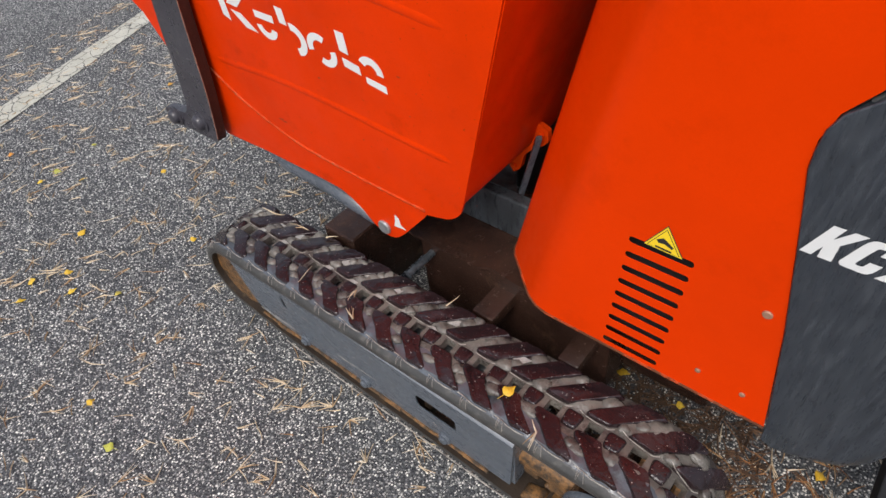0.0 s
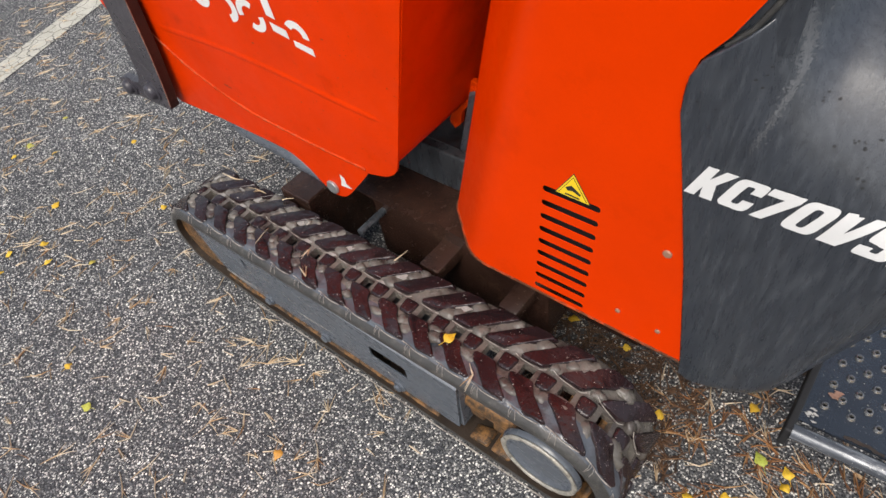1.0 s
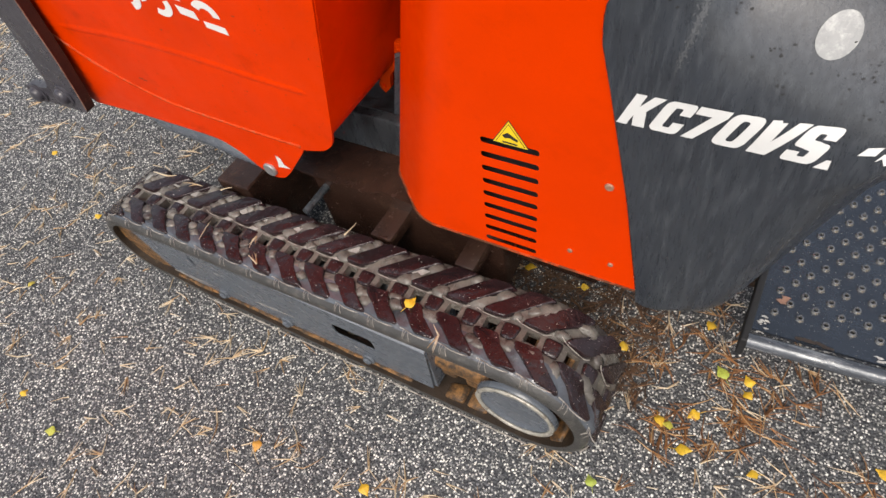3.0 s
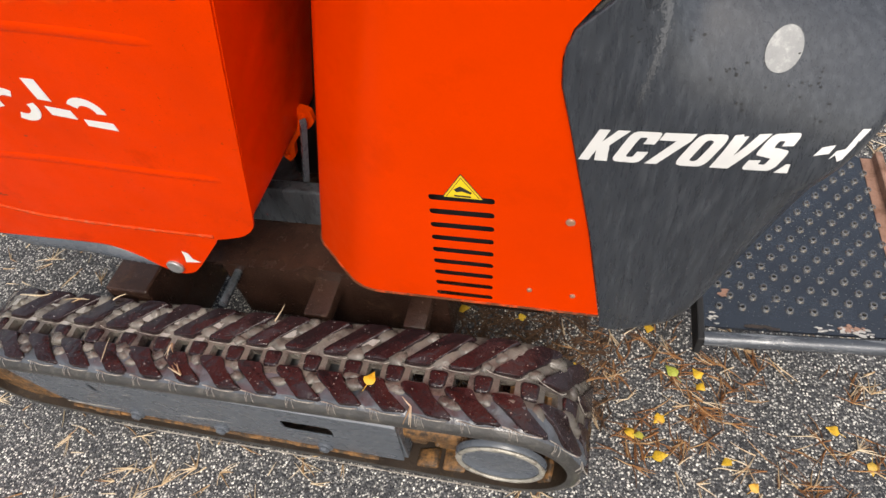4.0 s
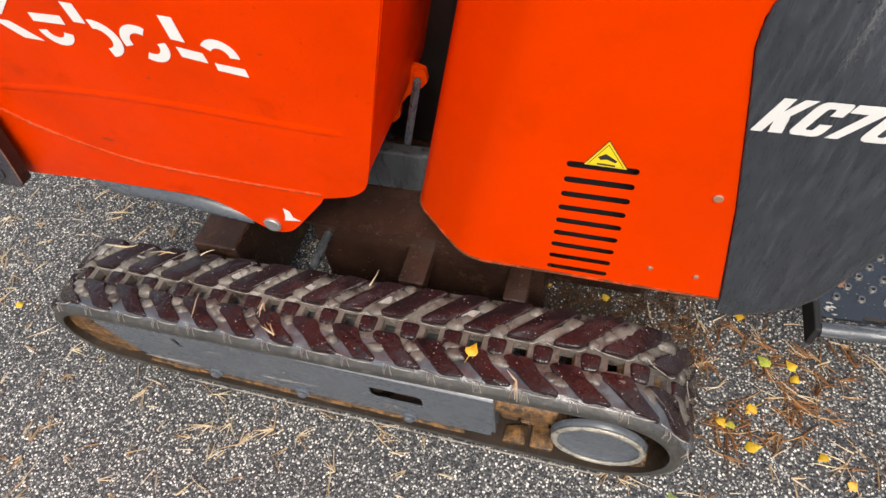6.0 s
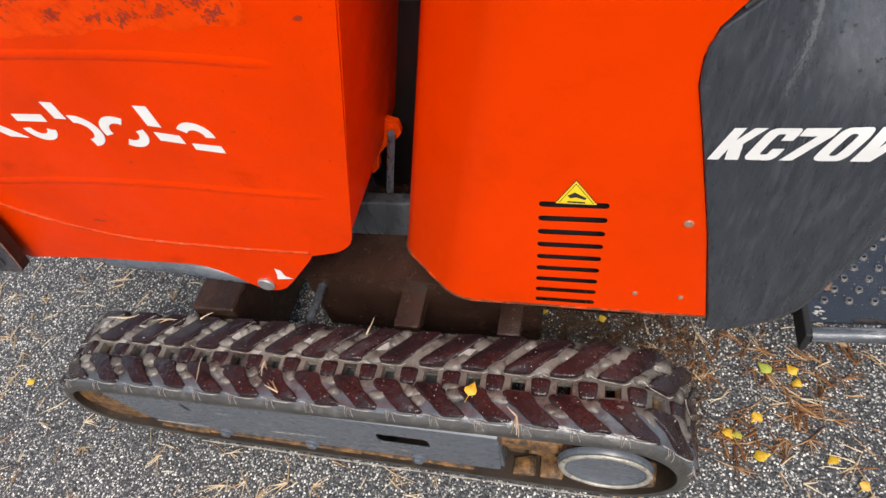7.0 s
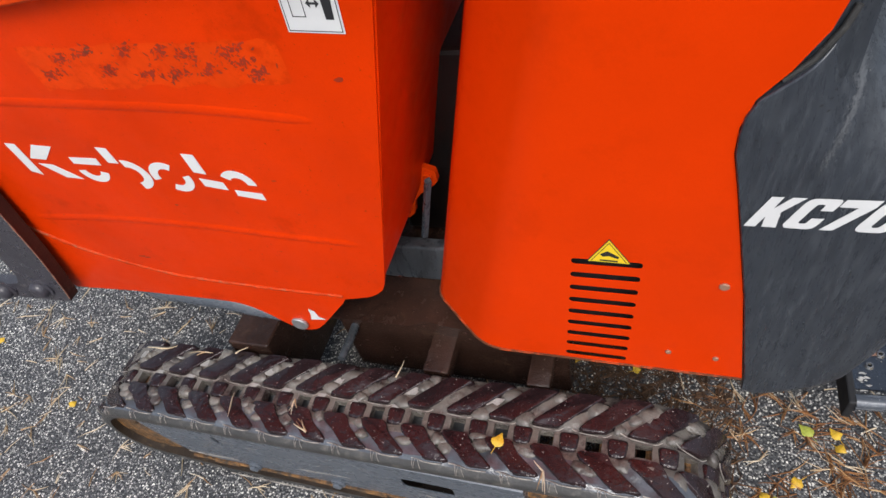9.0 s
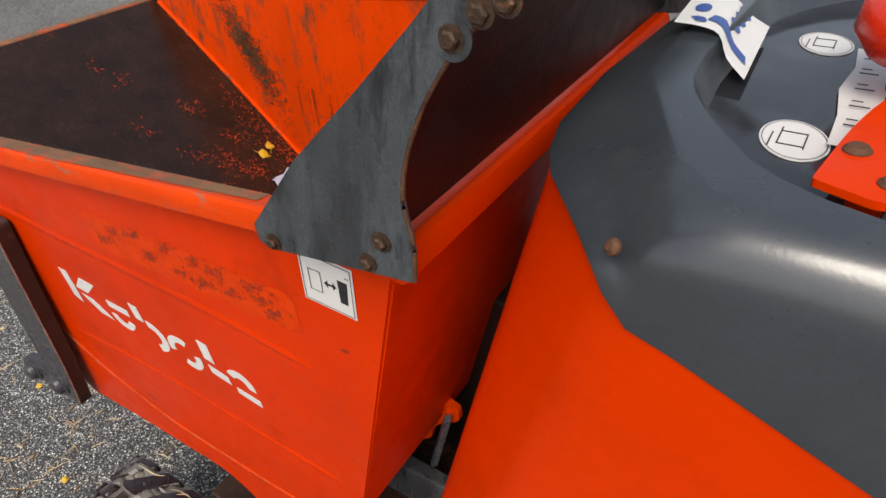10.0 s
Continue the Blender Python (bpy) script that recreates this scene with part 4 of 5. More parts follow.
def half_ring(cx, cz, r, w, a0, a1, flat=1.0, seg=14):
    """An outline of a bent bar round (cx, cz), angles in degrees."""
    turn = [radians(a0 + (a1 - a0) * k / (seg - 1)) for k in range(seg)]
    out = [(cx + r * math.cos(a), cz + flat * r * math.sin(a)) for a in turn]
    return out + [(cx + (r - w) * math.cos(a), cz + flat * (r - w) * math.sin(a)) for a in reversed(turn)]


for outline in (
        [(0.0, 0.064), (0.018, 0.064), (0.020, 0.0), (0.002, 0.006)],
        [(0.048, 0.066), (0.082, 0.066), (0.052, 0.036), (0.024, 0.036)],
        [(0.030, 0.026), (0.056, 0.026), (0.092, 0.0), (0.062, 0.0)],
        [(0.098, 0.047), (0.146, 0.050), (0.146, 0.036), (0.098, 0.034)],
        half_ring(0.122, 0.024, 0.026, 0.013, 190, 350),
        [(0.160, 0.074), (0.178, 0.074), (0.180, 0.044), (0.163, 0.044)],
        half_ring(0.190, 0.022, 0.030, 0.014, 100, -80),
        half_ring(0.252, 0.026, 0.029, 0.013, 60, 200),
        half_ring(0.262, 0.024, 0.027, 0.013, 20, -120),
        [(0.298, 0.078), (0.317, 0.078), (0.319, 0.040), (0.300, 0.042)],
        [(0.302, 0.030), (0.338, 0.026), (0.340, 0.010), (0.304, 0.014)],
        half_ring(0.364, 0.026, 0.027, 0.014, 150, 0),
        [(0.350, 0.012), (0.392, 0.010), (0.393, -0.004), (0.350, 0.0)]):
    mark_shape(outline)

# notice by the rear corner, with a plain pictogram
def on_notice(u, v, w):
    x = 0.8225 + 0.0645 * u + 0.006 * v
    return on_skip(x, 1.0295 - 0.0065 * u + 0.0665 * v, -0.0008 - w)


notice = part("notice", sheet([(0, 0), (1, 0), (1, 1), (0, 1)], (), 0.0004, on_notice), WHITE, skip, "white notice sticker with a black pictogram")
for loops in (([(0.03, 0.03), (0.97, 0.03), (0.97, 0.97), (0.03, 0.97)], [[(0.045, 0.045), (0.955, 0.045), (0.955, 0.955), (0.045, 0.955)]]),
              ([(0.16, 0.28), (0.40, 0.28), (0.40, 0.70), (0.16, 0.70)], [[(0.175, 0.295), (0.385, 0.295), (0.385, 0.685), (0.175, 0.685)]]),
              ([(0.45, 0.52), (0.52, 0.60), (0.52, 0.54), (0.61, 0.54), (0.61, 0.60), (0.68, 0.52), (0.61, 0.44), (0.61, 0.50), (0.52, 0.50), (0.52, 0.44)], []),
              ([(0.73, 0.25), (0.87, 0.25), (0.89, 0.70), (0.71, 0.70)], []),
              ([(0.86, 0.78), (0.93, 0.78), (0.93, 0.80), (0.86, 0.80)], [])):
    part("pictogram", sheet(loops[0], loops[1], 0, lambda u, v, w: on_notice(u, v, 0.0009)), INK, notice)

# chips in the paint
rng = random.Random(9)
bm = bmesh.new()
for u0, v0, r in [(0.345, 0.603, 0.009), (0.355, 0.600, 0.006), (0.505, 0.745, 0.004), (0.70, 0.80, 0.004), (0.86, 0.965, 0.007)] + [(rng.uniform(0.2, 0.86), rng.uniform(0.56, 1.0), rng.uniform(0.001, 0.0026)) for _ in range(40)]:
    bm.faces.new([bm.verts.new(on_skip(u0 + r * rng.uniform(0.5, 1.3) * math.cos(a), v0 + 0.55 * r * rng.uniform(0.4, 1.2) * math.sin(a), -0.0008)) for a in (2 * math.pi * q / 8 for q in range(8))])
tagged(part("paint_chip", bm, FLAKE, skip, "small rusty chips in the paint"), kind="stuff")

# faded ground and flaked remains of an old decal
rng = random.Random(12)
ghost = [(0.44 + 0.36 * k / 18, 1.032 - 0.01 * k / 18 + rng.uniform(-0.003, 0.003)) for k in range(19)] + [(0.80 - 0.36 * k / 18, 0.962 + 0.006 * k / 18 + rng.uniform(-0.004, 0.004)) for k in range(19)]
part("decal_ghost", sheet(ghost, (), 0, lambda u, v, w: on_skip(u, v, -0.0005)), GHOST, skip, "lighter paint where a decal was")
rng = random.Random(5)
strokes = [(0.47, 0.99, 0.03, 0.3), (0.50, 1.012, 0.02, 1.2), (0.535, 1.018, 0.03, -0.2), (0.56, 0.995, 0.025, -0.7), (0.60, 1.02, 0.02, 0.1), (0.612, 0.985, 0.02, 0.8),
           (0.645, 1.016, 0.018, 0.0), (0.65, 0.982, 0.02, 0.2), (0.682, 1.010, 0.026, -0.8), (0.70, 0.988, 0.03, -0.1), (0.735, 1.012, 0.03, -0.7), (0.748, 0.995, 0.03, 0.9), (0.76, 0.978, 0.02, -0.5)]
for n_, (u0, v0, ln, slant) in enumerate(strokes):
    flecks("decal_flake", (u0, v0), (0.36 * ln, 0.0055), 44, (0.0006, 0.0030), FLAKE, skip, "dark flaked remains of an old decal", lambda u, v, w: on_skip(u, v, -0.0008 - w), 60 + n_, math.cos(slant))

# ---- rear guard plate on the skip ----
curve = smooth_line([(1.000, 1.150), (1.002, 1.185), (0.997, 1.22), (1.007, 1.262), (1.032, 1.310), (1.066, 1.348), (1.13, 1.385)], 5)
plate_outline = [(0.832, 1.148), (0.834, 1.132), (0.844, 1.127)] + curve + [(1.11, 1.40), (1.05, 1.372), (1.02, 1.34), (0.972, 1.293), (0.90, 1.226)]
guard = part("rear_guard", sheet(plate_outline, (), 0.006, lambda u, v, w: (u, 0.138 + w, v)), STEEL_WORN, dumper, "scratched dark grey gusset plate and curved rear guard on the skip")
mirror(guard).parent = guard
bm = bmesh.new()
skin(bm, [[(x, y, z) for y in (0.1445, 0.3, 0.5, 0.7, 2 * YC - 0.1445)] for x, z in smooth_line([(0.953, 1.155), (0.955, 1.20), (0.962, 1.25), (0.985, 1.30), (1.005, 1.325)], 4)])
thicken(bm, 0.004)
part("curved_sheet", bm, DARK_SHEET, guard, "black curved spill sheet", smooth=40)
for x, z in ((0.853, 1.137), (0.976, 1.179), (0.959, 1.154), (1.045, 1.334), (1.063, 1.349), (1.078, 1.356)):
    bm = bmesh.new()
    disc(bm, (x, 0.138, z), (0, -1, 0), 0.0082, 0.0015, 18)
    disc(bm, (x, 0.1365, z), (0, -1, 0), 0.0056, 0.0045, 6, 0.0015)
    part("bolt", bm, OLD_BOLT, guard, "dark rusty bolt")

bm = tube(bmesh.new(), [(x, 0.1405, z) for x, z in curve], [0.0021 + 0.0008 * noise.noise((k * 0.8, 1, 2)) for k in range(len(curve))], 8)
part("worn_edge", bm, RUST, guard, "rusty worn plate edge", smooth=60)
bm = disc(bmesh.new(), (1.045, 0.138, 1.334), (0, -1, 0), 0.0125, 0.0012, 22)
part("washer", bm, STEEL_WORN, guard, "grey washer", smooth=40)

# ---- front arm beside the skip ----
arm_outline = rounded([(0.105, 0.95), (0.212, 0.95), (0.189, 0.82), (0.171, 0.70), (0.160, 0.63), (0.140, 0.545), (0.123, 0.487), (-0.085, 0.481), (-0.083, 0.518), (0.02, 0.533), (0.040, 0.560), (0.060, 0.65), (0.073, 0.75), (0.088, 0.82)], 0.010, 3)
arm = part("front_arm", sheet(arm_outline, (), 0.024, lambda u, v, w: (u, 0.126 + w, v)), ARM, dumper, "dark purple-grey steel arm with bolted foot")
arm.data.materials.append(ARM_EDGE)
for f in arm.data.polygons:
    if abs(f.normal.y) < 0.5 and f.normal.x > 0.3:
        f.material_index = 1
edge_line = smooth_line([(0.206, 0.92), (0.189, 0.82), (0.171, 0.70), (0.160, 0.63), (0.140, 0.545), (0.127, 0.50)], 8)
bm = tube(bmesh.new(), [(x, 0.1262, z) for x, z in edge_line], [0.0013 + 0.0009 * noise.noise((k * 0.7, 4, 1)) for k in range(len(edge_line))], 6)
part("worn_edge", bm, FADED, arm, "pale scraped edge", smooth=60)
for x, z, r in ((0.080, 0.530, 0.027), (-0.038, 0.506, 0.026)):
    bm = bmesh.new()
    rings = [[(x + q * r * math.cos(a), 0.126 - h, z + q * r * math.sin(a)) for a in (2 * math.pi * k / 28 for k in range(28))] for q, h in ((1.0, -0.001), (0.98, 0.003), (0.82, 0.0045), (0.74, 0.005), (0.70, 0.010), (0.62, 0.0145), (0.45, 0.017), (0.2, 0.018))]
    bm.faces.new(skin(bm, rings, closed=True)[-1])
    bmesh.ops.recalc_face_normals(bm, faces=bm.faces[:])
    part("bolt", bm, ARM, arm, "large domed grey bolt", smooth=40)

# ---- engine hood ----
LEAN = 0.25


def hood_plan(z):
    """The hood's outline seen from above at height z, from its near rear edge round the front to the middle."""
    s = LEAN * (z - 0.385)
    bend = rounded([(1.40, 0.203), (0.944, 0.203), (0.828, 0.309), (0.815, YC)], [0, 0.04, 0.022, 0], 7)
    return [(0.99 + s, 0.203)] + [(x + s, y) for x, y in bend[1:]]

right_edge = [(1.366, 0.385), (1.335, 0.60), (1.300, 0.79), (1.287, 0.855), (1.287, 0.89), (1.297, 0.925), (1.322, 0.958), (1.345, 1.00), (1.354, 1.036)]


seam = [(0.99, 1.235), (1.045, 1.235), (1.075, 1.213), (1.112, 1.152), (1.135, 1.126), (1.175, 1.110), (1.232, 1.086), (1.354, 1.034)]


# side panel with louvre slots, then the rounded front
slots = []
for k in range(9):
    z = 0.649 - 0.0309 * k
    x0, x1 = 1.106 - 0.0021 * k, 1.203 - 0.0019 * k
    slots.append(rounded([(x0, z + 0.0065), (x1, z + 0.0065), (x1, z - 0.0065), (x0, z - 0.0065)], 0.006, 3))
side_out = [(0.990, 0.385)] + right_edge + [(x, z) for x, z in reversed(seam) if x > 1.19 and x < 1.35] + [(1.18, 1.1075), (0.990 + LEAN * 0.7225, 1.1075)]
hood = part("engine_hood", sheet(side_out, slots, 0.0012, lambda u, v, w: (u, 0.203 + w, v)), ORANGE, dumper, "glossy orange engine hood side with louvre slots")
bm = bmesh.new()
rings = []
count = len(hood_plan(0.5))
for t in np.linspace(0, 1, 26):
    row = []
    for i in range(count):
        edge = 1.1075 + 0.019 * min(1, i / 5) + 0.047 * min(1, max(0, (i - 5) / 4))
        z = 0.385 + (edge - 0.385) * t
        x, y = hood_plan(z)[i]
        row.append((x, y, z))
    rings.append(row + [(x, 2 * YC - y, z) for x, y, z in reversed(row[:-1])])
skin(bm, rings)
thicken(bm, 0.003)
part("hood_front", bm, ORANGE, hood, "rounded orange hood front", smooth=60)
# plain black backing: shade inside the louvres put into its colour
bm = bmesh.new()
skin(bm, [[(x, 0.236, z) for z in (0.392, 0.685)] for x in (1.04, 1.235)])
part("louvre_backing", bm, BLACK, hood, "black sheet for the mesh and shade behind the slots")
hood_far = sheet([(0.990, 0.385), (1.50, 0.385), (1.50, 1.1), (0.990 + LEAN * 0.72, 1.105)], (), 0.003, lambda u, v, w: (u, 2 * YC - 0.203 - w, v))
part("hood_side", hood_far, ORANGE, hood)
lip = [(x, y - 0.001, 0.3845) for x, y in [(1.366, 0.203)] + hood_plan(0.385)]
bm = tube(bmesh.new(), lip, 0.0024, 6)
part("hood_lip", bm, LIP, hood, "thin rusty lower lip of the hood", smooth=60)
for x, z, r in ((1.309, 0.620, 0.007), (1.251, 0.440, 0.0045), (1.321, 0.436, 0.0045)):
    bm = disc(bmesh.new(), (x, 0.203, z), (0, -1, 0), r, 0.003, 14, 0.0012)
    part("rivet", bm, RIVET, hood, smooth=40)

# warning triangle
tri = [(1.158, 0.702), (1.1275, 0.653), (1.188, 0.652)]
cx, cz = 1.158, 0.669
for name, k, off, mat_ in (("warning_sticker", 1.0, 0.0008, INK), ("warning_face", 0.93, 0.0014, YELLOW), ("warning_border", 0.80, 0.0019, INK), ("warning_field", 0.75, 0.0024, YELLOW)):
    bm = sheet([(cx + (x - cx) * k, cz + (z - cz) * k) for x, z in tri], (), 0, lambda u, v, w: (u, 0.203 - off, v))
    part(name, bm, mat_, hood, "yellow and black triangular warning sticker" if k == 1 else "")
bm = sheet([(1.146, 0.672), (1.156, 0.679), (1.172, 0.668), (1.170, 0.664), (1.158, 0.669), (1.150, 0.667)], (), 0, lambda u, v, w: (u, 0.203 - 0.003, v))
part("warning_symbol", bm, INK, hood)
bm = sheet([(1.146, 0.661), (1.170, 0.660), (1.170, 0.657), (1.146, 0.658)], (), 0, lambda u, v, w: (u, 0.203 - 0.003, v))
part("warning_symbol", bm, INK, hood)

# ---- grey side cover behind the hood ----
cover_out = [(1.301, 0.79), (1.336, 0.60), (1.367, 0.40), (1.369, 0.357), (1.385, 0.350), (1.44, 0.355), (1.475, 0.362), (1.50, 0.385), (1.522, 0.43), (1.557, 0.533), (1.612, 0.70), (1.662, 0.79), (1.70, 0.86), (1.70, 0.94), (1.668, 1.02), (1.565, 1.06), (1.46, 1.055), (1.405, 1.03), (1.374, 1.004), (1.352, 0.978), (1.332, 0.957), (1.300, 0.927), (1.290, 0.905), (1.2875, 0.88), (1.288, 0.855)]
cover_out = [tuple(Vector(p).lerp(Vector(q), t / 4)) for p, q in zip(cover_out, cover_out[1:] + cover_out[:1]) for t in range(4)]
ccx, ccz = 1.47, 0.70
bm = bmesh.new()
rings = []


def hollow(x, z):
    """How far the cover falls back towards its rounded upper rear corner."""
    s = 1.0 * (z - 0.80) + 0.45 * (x - 1.40)
    w = min(1, max(0, (x - 1.33) / 0.10))
    over = z - 0.932 + 0.18 * (x - 1.40)
    bend = 0.28 * (math.sqrt(over * over + 0.0002) + over)
    return (2.75 * max(0, s) ** 2 + bend) * w * w * (3 - 2 * w)


def cover_point(x, y, z):
    return (x, y + hollow(x, z), z)


rim_steps, inner_steps = 9, 44
for step in range(rim_steps):
    q = step / (rim_steps - 1) * math.pi / 2
    row = []
    for x, z in cover_out:
        k = min(1, max(0, (x - 1.40) / 0.12))
        dx, dz = ccx - x, ccz - z
        d = math.hypot(dx, dz)
        r = 0.003 + 0.075 * k
        inset = r * (1 - math.cos(q))
        row.append((x + dx / d * inset, 0.1985 + r * 0.9 * (1 - math.sin(q)), z + dz / d * inset))
    rings.append(row)
last = rings[-1]
for step in range(1, inner_steps):
    t = step / inner_steps
    rings.append([(x + (ccx - x) * t, y, z + (ccz - z) * t) for x, y, z in last])
rings = [[cover_point(*p) for p in row] for row in rings]
rings.insert(0, [(x, 0.52, z) for x, z in cover_out])
vs = skin(bm, rings, closed=True)
bm.faces.new(vs[-1])
bmesh.ops.recalc_face_normals(bm, faces=bm.faces[:])
cover = part("side_cover", bm, PLASTIC, dumper, "dark grey moulded plastic side cover with pale streaks", smooth=50)
tree = BVHTree.FromObject(cover, bpy.context.evaluated_depsgraph_get())


def on_cover(u, v, w):
    """A point of the side cover's outer face, straight behind (u, v)."""
    hit = tree.ray_cast(Vector((u, 0.0, v)), Vector((0, 1, 0)))[0]
    return (u, (hit.y if hit else 0.25) - 0.0012 - w, v)


bm = bmesh.new()
skin(bm, [[on_cover(1.514 + r * math.cos(a), 0.879 + 1.0 * r * math.sin(a), 0) for a in (2 * math.pi * k / 32 for k in range(32))] for r in (0.0195, 0.015, 0.008, 0.001)], closed=True)
bm.verts.ensure_lookup_table()
bm.faces.new(bm.verts[-32:])
part("round_sticker", bm, FOIL, cover, "scratched pale round sticker", smooth=60)
# a long pale scuff and short scratches
rng = random.Random(17)
spine = smooth_line([(1.366, 0.992), (1.383, 0.955), (1.390, 0.928), (1.386, 0.899), (1.380, 0.87), (1.372, 0.84)], 3)
for k, (u, v) in enumerate(smooth_line(spine, 2)):
    flecks("scuff", (u, v), (0.0011 + 0.0006 * (k % 3), 0.005), 26, (0.0004, 0.0026 - 0.00006 * k), SCUFF, cover, "pale scuff on the plastic", lambda a, b, w: on_cover(a, b, -0.0005 - w), 200 + k)
for k, (u, v) in enumerate(spine):
    flecks("scuff", (u, v), (0.0026 + 0.0012 * (k % 3), 0.006), 14 if k < 9 else 6, (0.0004, 0.0016), SCUFF, cover, "pale scuff on the plastic", lambda a, b, w: on_cover(a, b, -0.0006 + w), 80 + k)
bm = bmesh.new()
for u0, v0, spread, n_ in ((1.465, 0.862, 0.012, 9), (1.475, 0.84, 0.012, 5), (1.545, 0.845, 0.022, 16), (1.42, 0.905, 0.006, 4), (1.35, 0.93, 0.02, 6), (1.56, 0.81, 0.012, 8), (1.33, 0.86, 0.02, 5), (1.52, 0.955, 0.012, 6)):
    for _ in range(n_):
        u, v, r = u0 + rng.gauss(0, spread), v0 + rng.gauss(0, spread * 0.6), rng.uniform(0.0006, 0.002)
        bm.faces.new([bm.verts.new(on_cover(u + r * rng.uniform(0.5, 1.4) * math.cos(a), v + 0.8 * r * rng.uniform(0.5, 1.2) * math.sin(a), 0)) for a in (2 * math.pi * q / 7 for q in range(7))])
tagged(part("paint_chip", bm, BLACK, cover, "small black chips in the plastic"), kind="stuff")
bpy.context.view_layer.update()
seal = tube(bmesh.new(), [(1.318, 0.208, 0.944), (1.340, 0.208, 0.968), (1.356, 0.208, 1.0), (1.362, 0.21, 1.02)], 0.0035, 10)
part("inner_flap", sheet([(1.29, 0.90), (1.38, 0.95), (1.38, 1.05), (1.34, 1.03)], (), 0.002, lambda u, v, w: (u, 0.2135 + w, v)), PLASTIC, cover)
part("rubber_seal", seal, BELT_EDGE, cover, "black rubber seal", smooth=60)

# ---- dark top cover over the engine ----
low = [(1.40, 0.215, 1.10), (1.385, 0.203, 1.055), (1.357, 0.199, 1.034), (1.30, 0.199, 1.057), (1.232, 0.199, 1.085), (1.175, 0.199, 1.108), (1.140, 0.1995, 1.119), (1.118, 0.2065, 1.138), (1.080, 0.240, 1.166), (1.042, 0.277, 1.182), (1.022, 0.318, 1.182), (1.008, 0.37, 1.182), (1.0, YC, 1.182)]
ridge = [(1.42, 0.242, 1.206), (1.405, 0.240, 1.210), (1.375, 0.239, 1.213), (1.32, 0.238, 1.215), (1.27, 0.239, 1.216), (1.225, 0.242, 1.216), (1.190, 0.243, 1.216), (1.168, 0.246, 1.216), (1.142, 0.281, 1.216), (1.111, 0.344, 1.216), (1.080, 0.405, 1.216), (1.066, 0.436, 1.216), (1.062, YC, 1.216)]
crest = [(1.42, 0.262, 1.2185), (1.40, 0.256, 1.2185), (1.37, 0.252, 1.2185), (1.325, 0.250, 1.2185), (1.27, 0.256, 1.2185), (1.235, 0.266, 1.2185), (1.205, 0.281, 1.2185), (1.184, 0.297, 1.2185), (1.162, 0.325, 1.2185), (1.136, 0.364, 1.2185), (1.116, 0.402, 1.2185), (1.106, 0.435, 1.2185), (1.101, YC, 1.2185)]
ROUND = [1, 1, 1, 1, 1, 1, 0.85, 0.45, 0.1, 0, 0, 0, 0]


def blend_rows(a, b, t):
    return [tuple(Vector(p).lerp(Vector(q), t)) for p, q in zip(a, b)]


def rolled(t):
    """A row between the seam and the ridge: rolled over along the side, flat along the front."""
    out = []
    for p, r, k in zip(low, ridge, ROUND):
        v0 = max(0.1, (1.158 - p[2]) / (r[2] - p[2]))
        if t < 0.35:
            h, v = 0.06 * t / 0.35, v0 * t / 0.35
        else:
            q = (t - 0.35) / 0.65 * math.pi / 2
            h, v = 0.06 + 0.94 * (1 - math.cos(q)), v0 + (1 - v0) * math.sin(q)
        h, v = (1 - k) * t + k * h, (1 - k) * t + k * v
        out.append((p[0] + (r[0] - p[0]) * h, p[1] + (r[1] - p[1]) * h, p[2] + (r[2] - p[2]) * v))
    return out


flat = [(x + (1.26 - x) * 0.07 + 0.006, y + (YC - y) * 0.07 + 0.004, 1.188) for x, y, z in crest]


def far_row(r, k):
    """The far half of a row: its corner fuller than the near one by k."""
    return [(x, YC + 1.5 * ((1 - k) * (YC - y) + k * 0.28 * (max(0, YC - y) / 0.28) ** 0.5), z) for x, y, z in reversed(r[:-1])]


half_rows = [[(x, y + 0.001, z - 0.001) for x, y, z in low]] + [rolled(t) for t in (0.04, 0.2, 0.35, 0.43, 0.51, 0.59, 0.67, 0.75, 0.83, 0.91, 0.97)] + [
    ridge, blend_rows(ridge, crest, 0.12), blend_rows(ridge, crest, 0.85), crest, blend_rows(crest, flat, 0.1), [(x, y, z - 0.004) for x, y, z in blend_rows(crest, flat, 0.5)], flat]
bm = bmesh.new()
rows = []
for k, r in enumerate(half_rows):
    rows.append(r + far_row(r, min(1, max(0, (k - 1) / 5))))
vs = skin(bm, rows)
bm.faces.new(vs[-1])
bm.faces.new([r[0] for r in vs] + [r[-1] for r in reversed(vs)])
bmesh.ops.recalc_face_normals(bm, faces=bm.faces[:])
top = part("top_cover", bm, HOOD_TOP, dumper, "dark grey moulded engine cover with rounded ridge and stickers", smooth=38)
part("recess_panel", sheet([(p[0], p[1]) for p in rows[-1]], (), 0.0, lambda u, v, w: (u, v, 1.1883)), GLOSS, top, "glossy dark recessed panel")
bm = disc(bmesh.new(), (1.121, 0.2135, 1.176), (-0.5, -0.75, 0.6), 0.0066, 0.006, 16, 0.003)
part("screw", bm, RUST, top, "rusty round-headed screw", smooth=40)
# added black box: stops light and views through the hollow hood
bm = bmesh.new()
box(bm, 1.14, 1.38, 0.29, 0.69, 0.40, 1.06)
part("engine_block", bm, BLACK, hood, "black box added inside the hood to stop light")


def oval(cx, cy, a, b, turn, z, grow=1.0, seg=36):
    t = radians(turn)
    return [(cx + grow * (a * math.cos(q) * math.cos(t) - b * math.sin(q) * math.sin(t)), cy + grow * (a * math.cos(q) * math.sin(t) + b * math.sin(q) * math.cos(t))) for q in (2 * math.pi * k / seg for k in range(seg))]


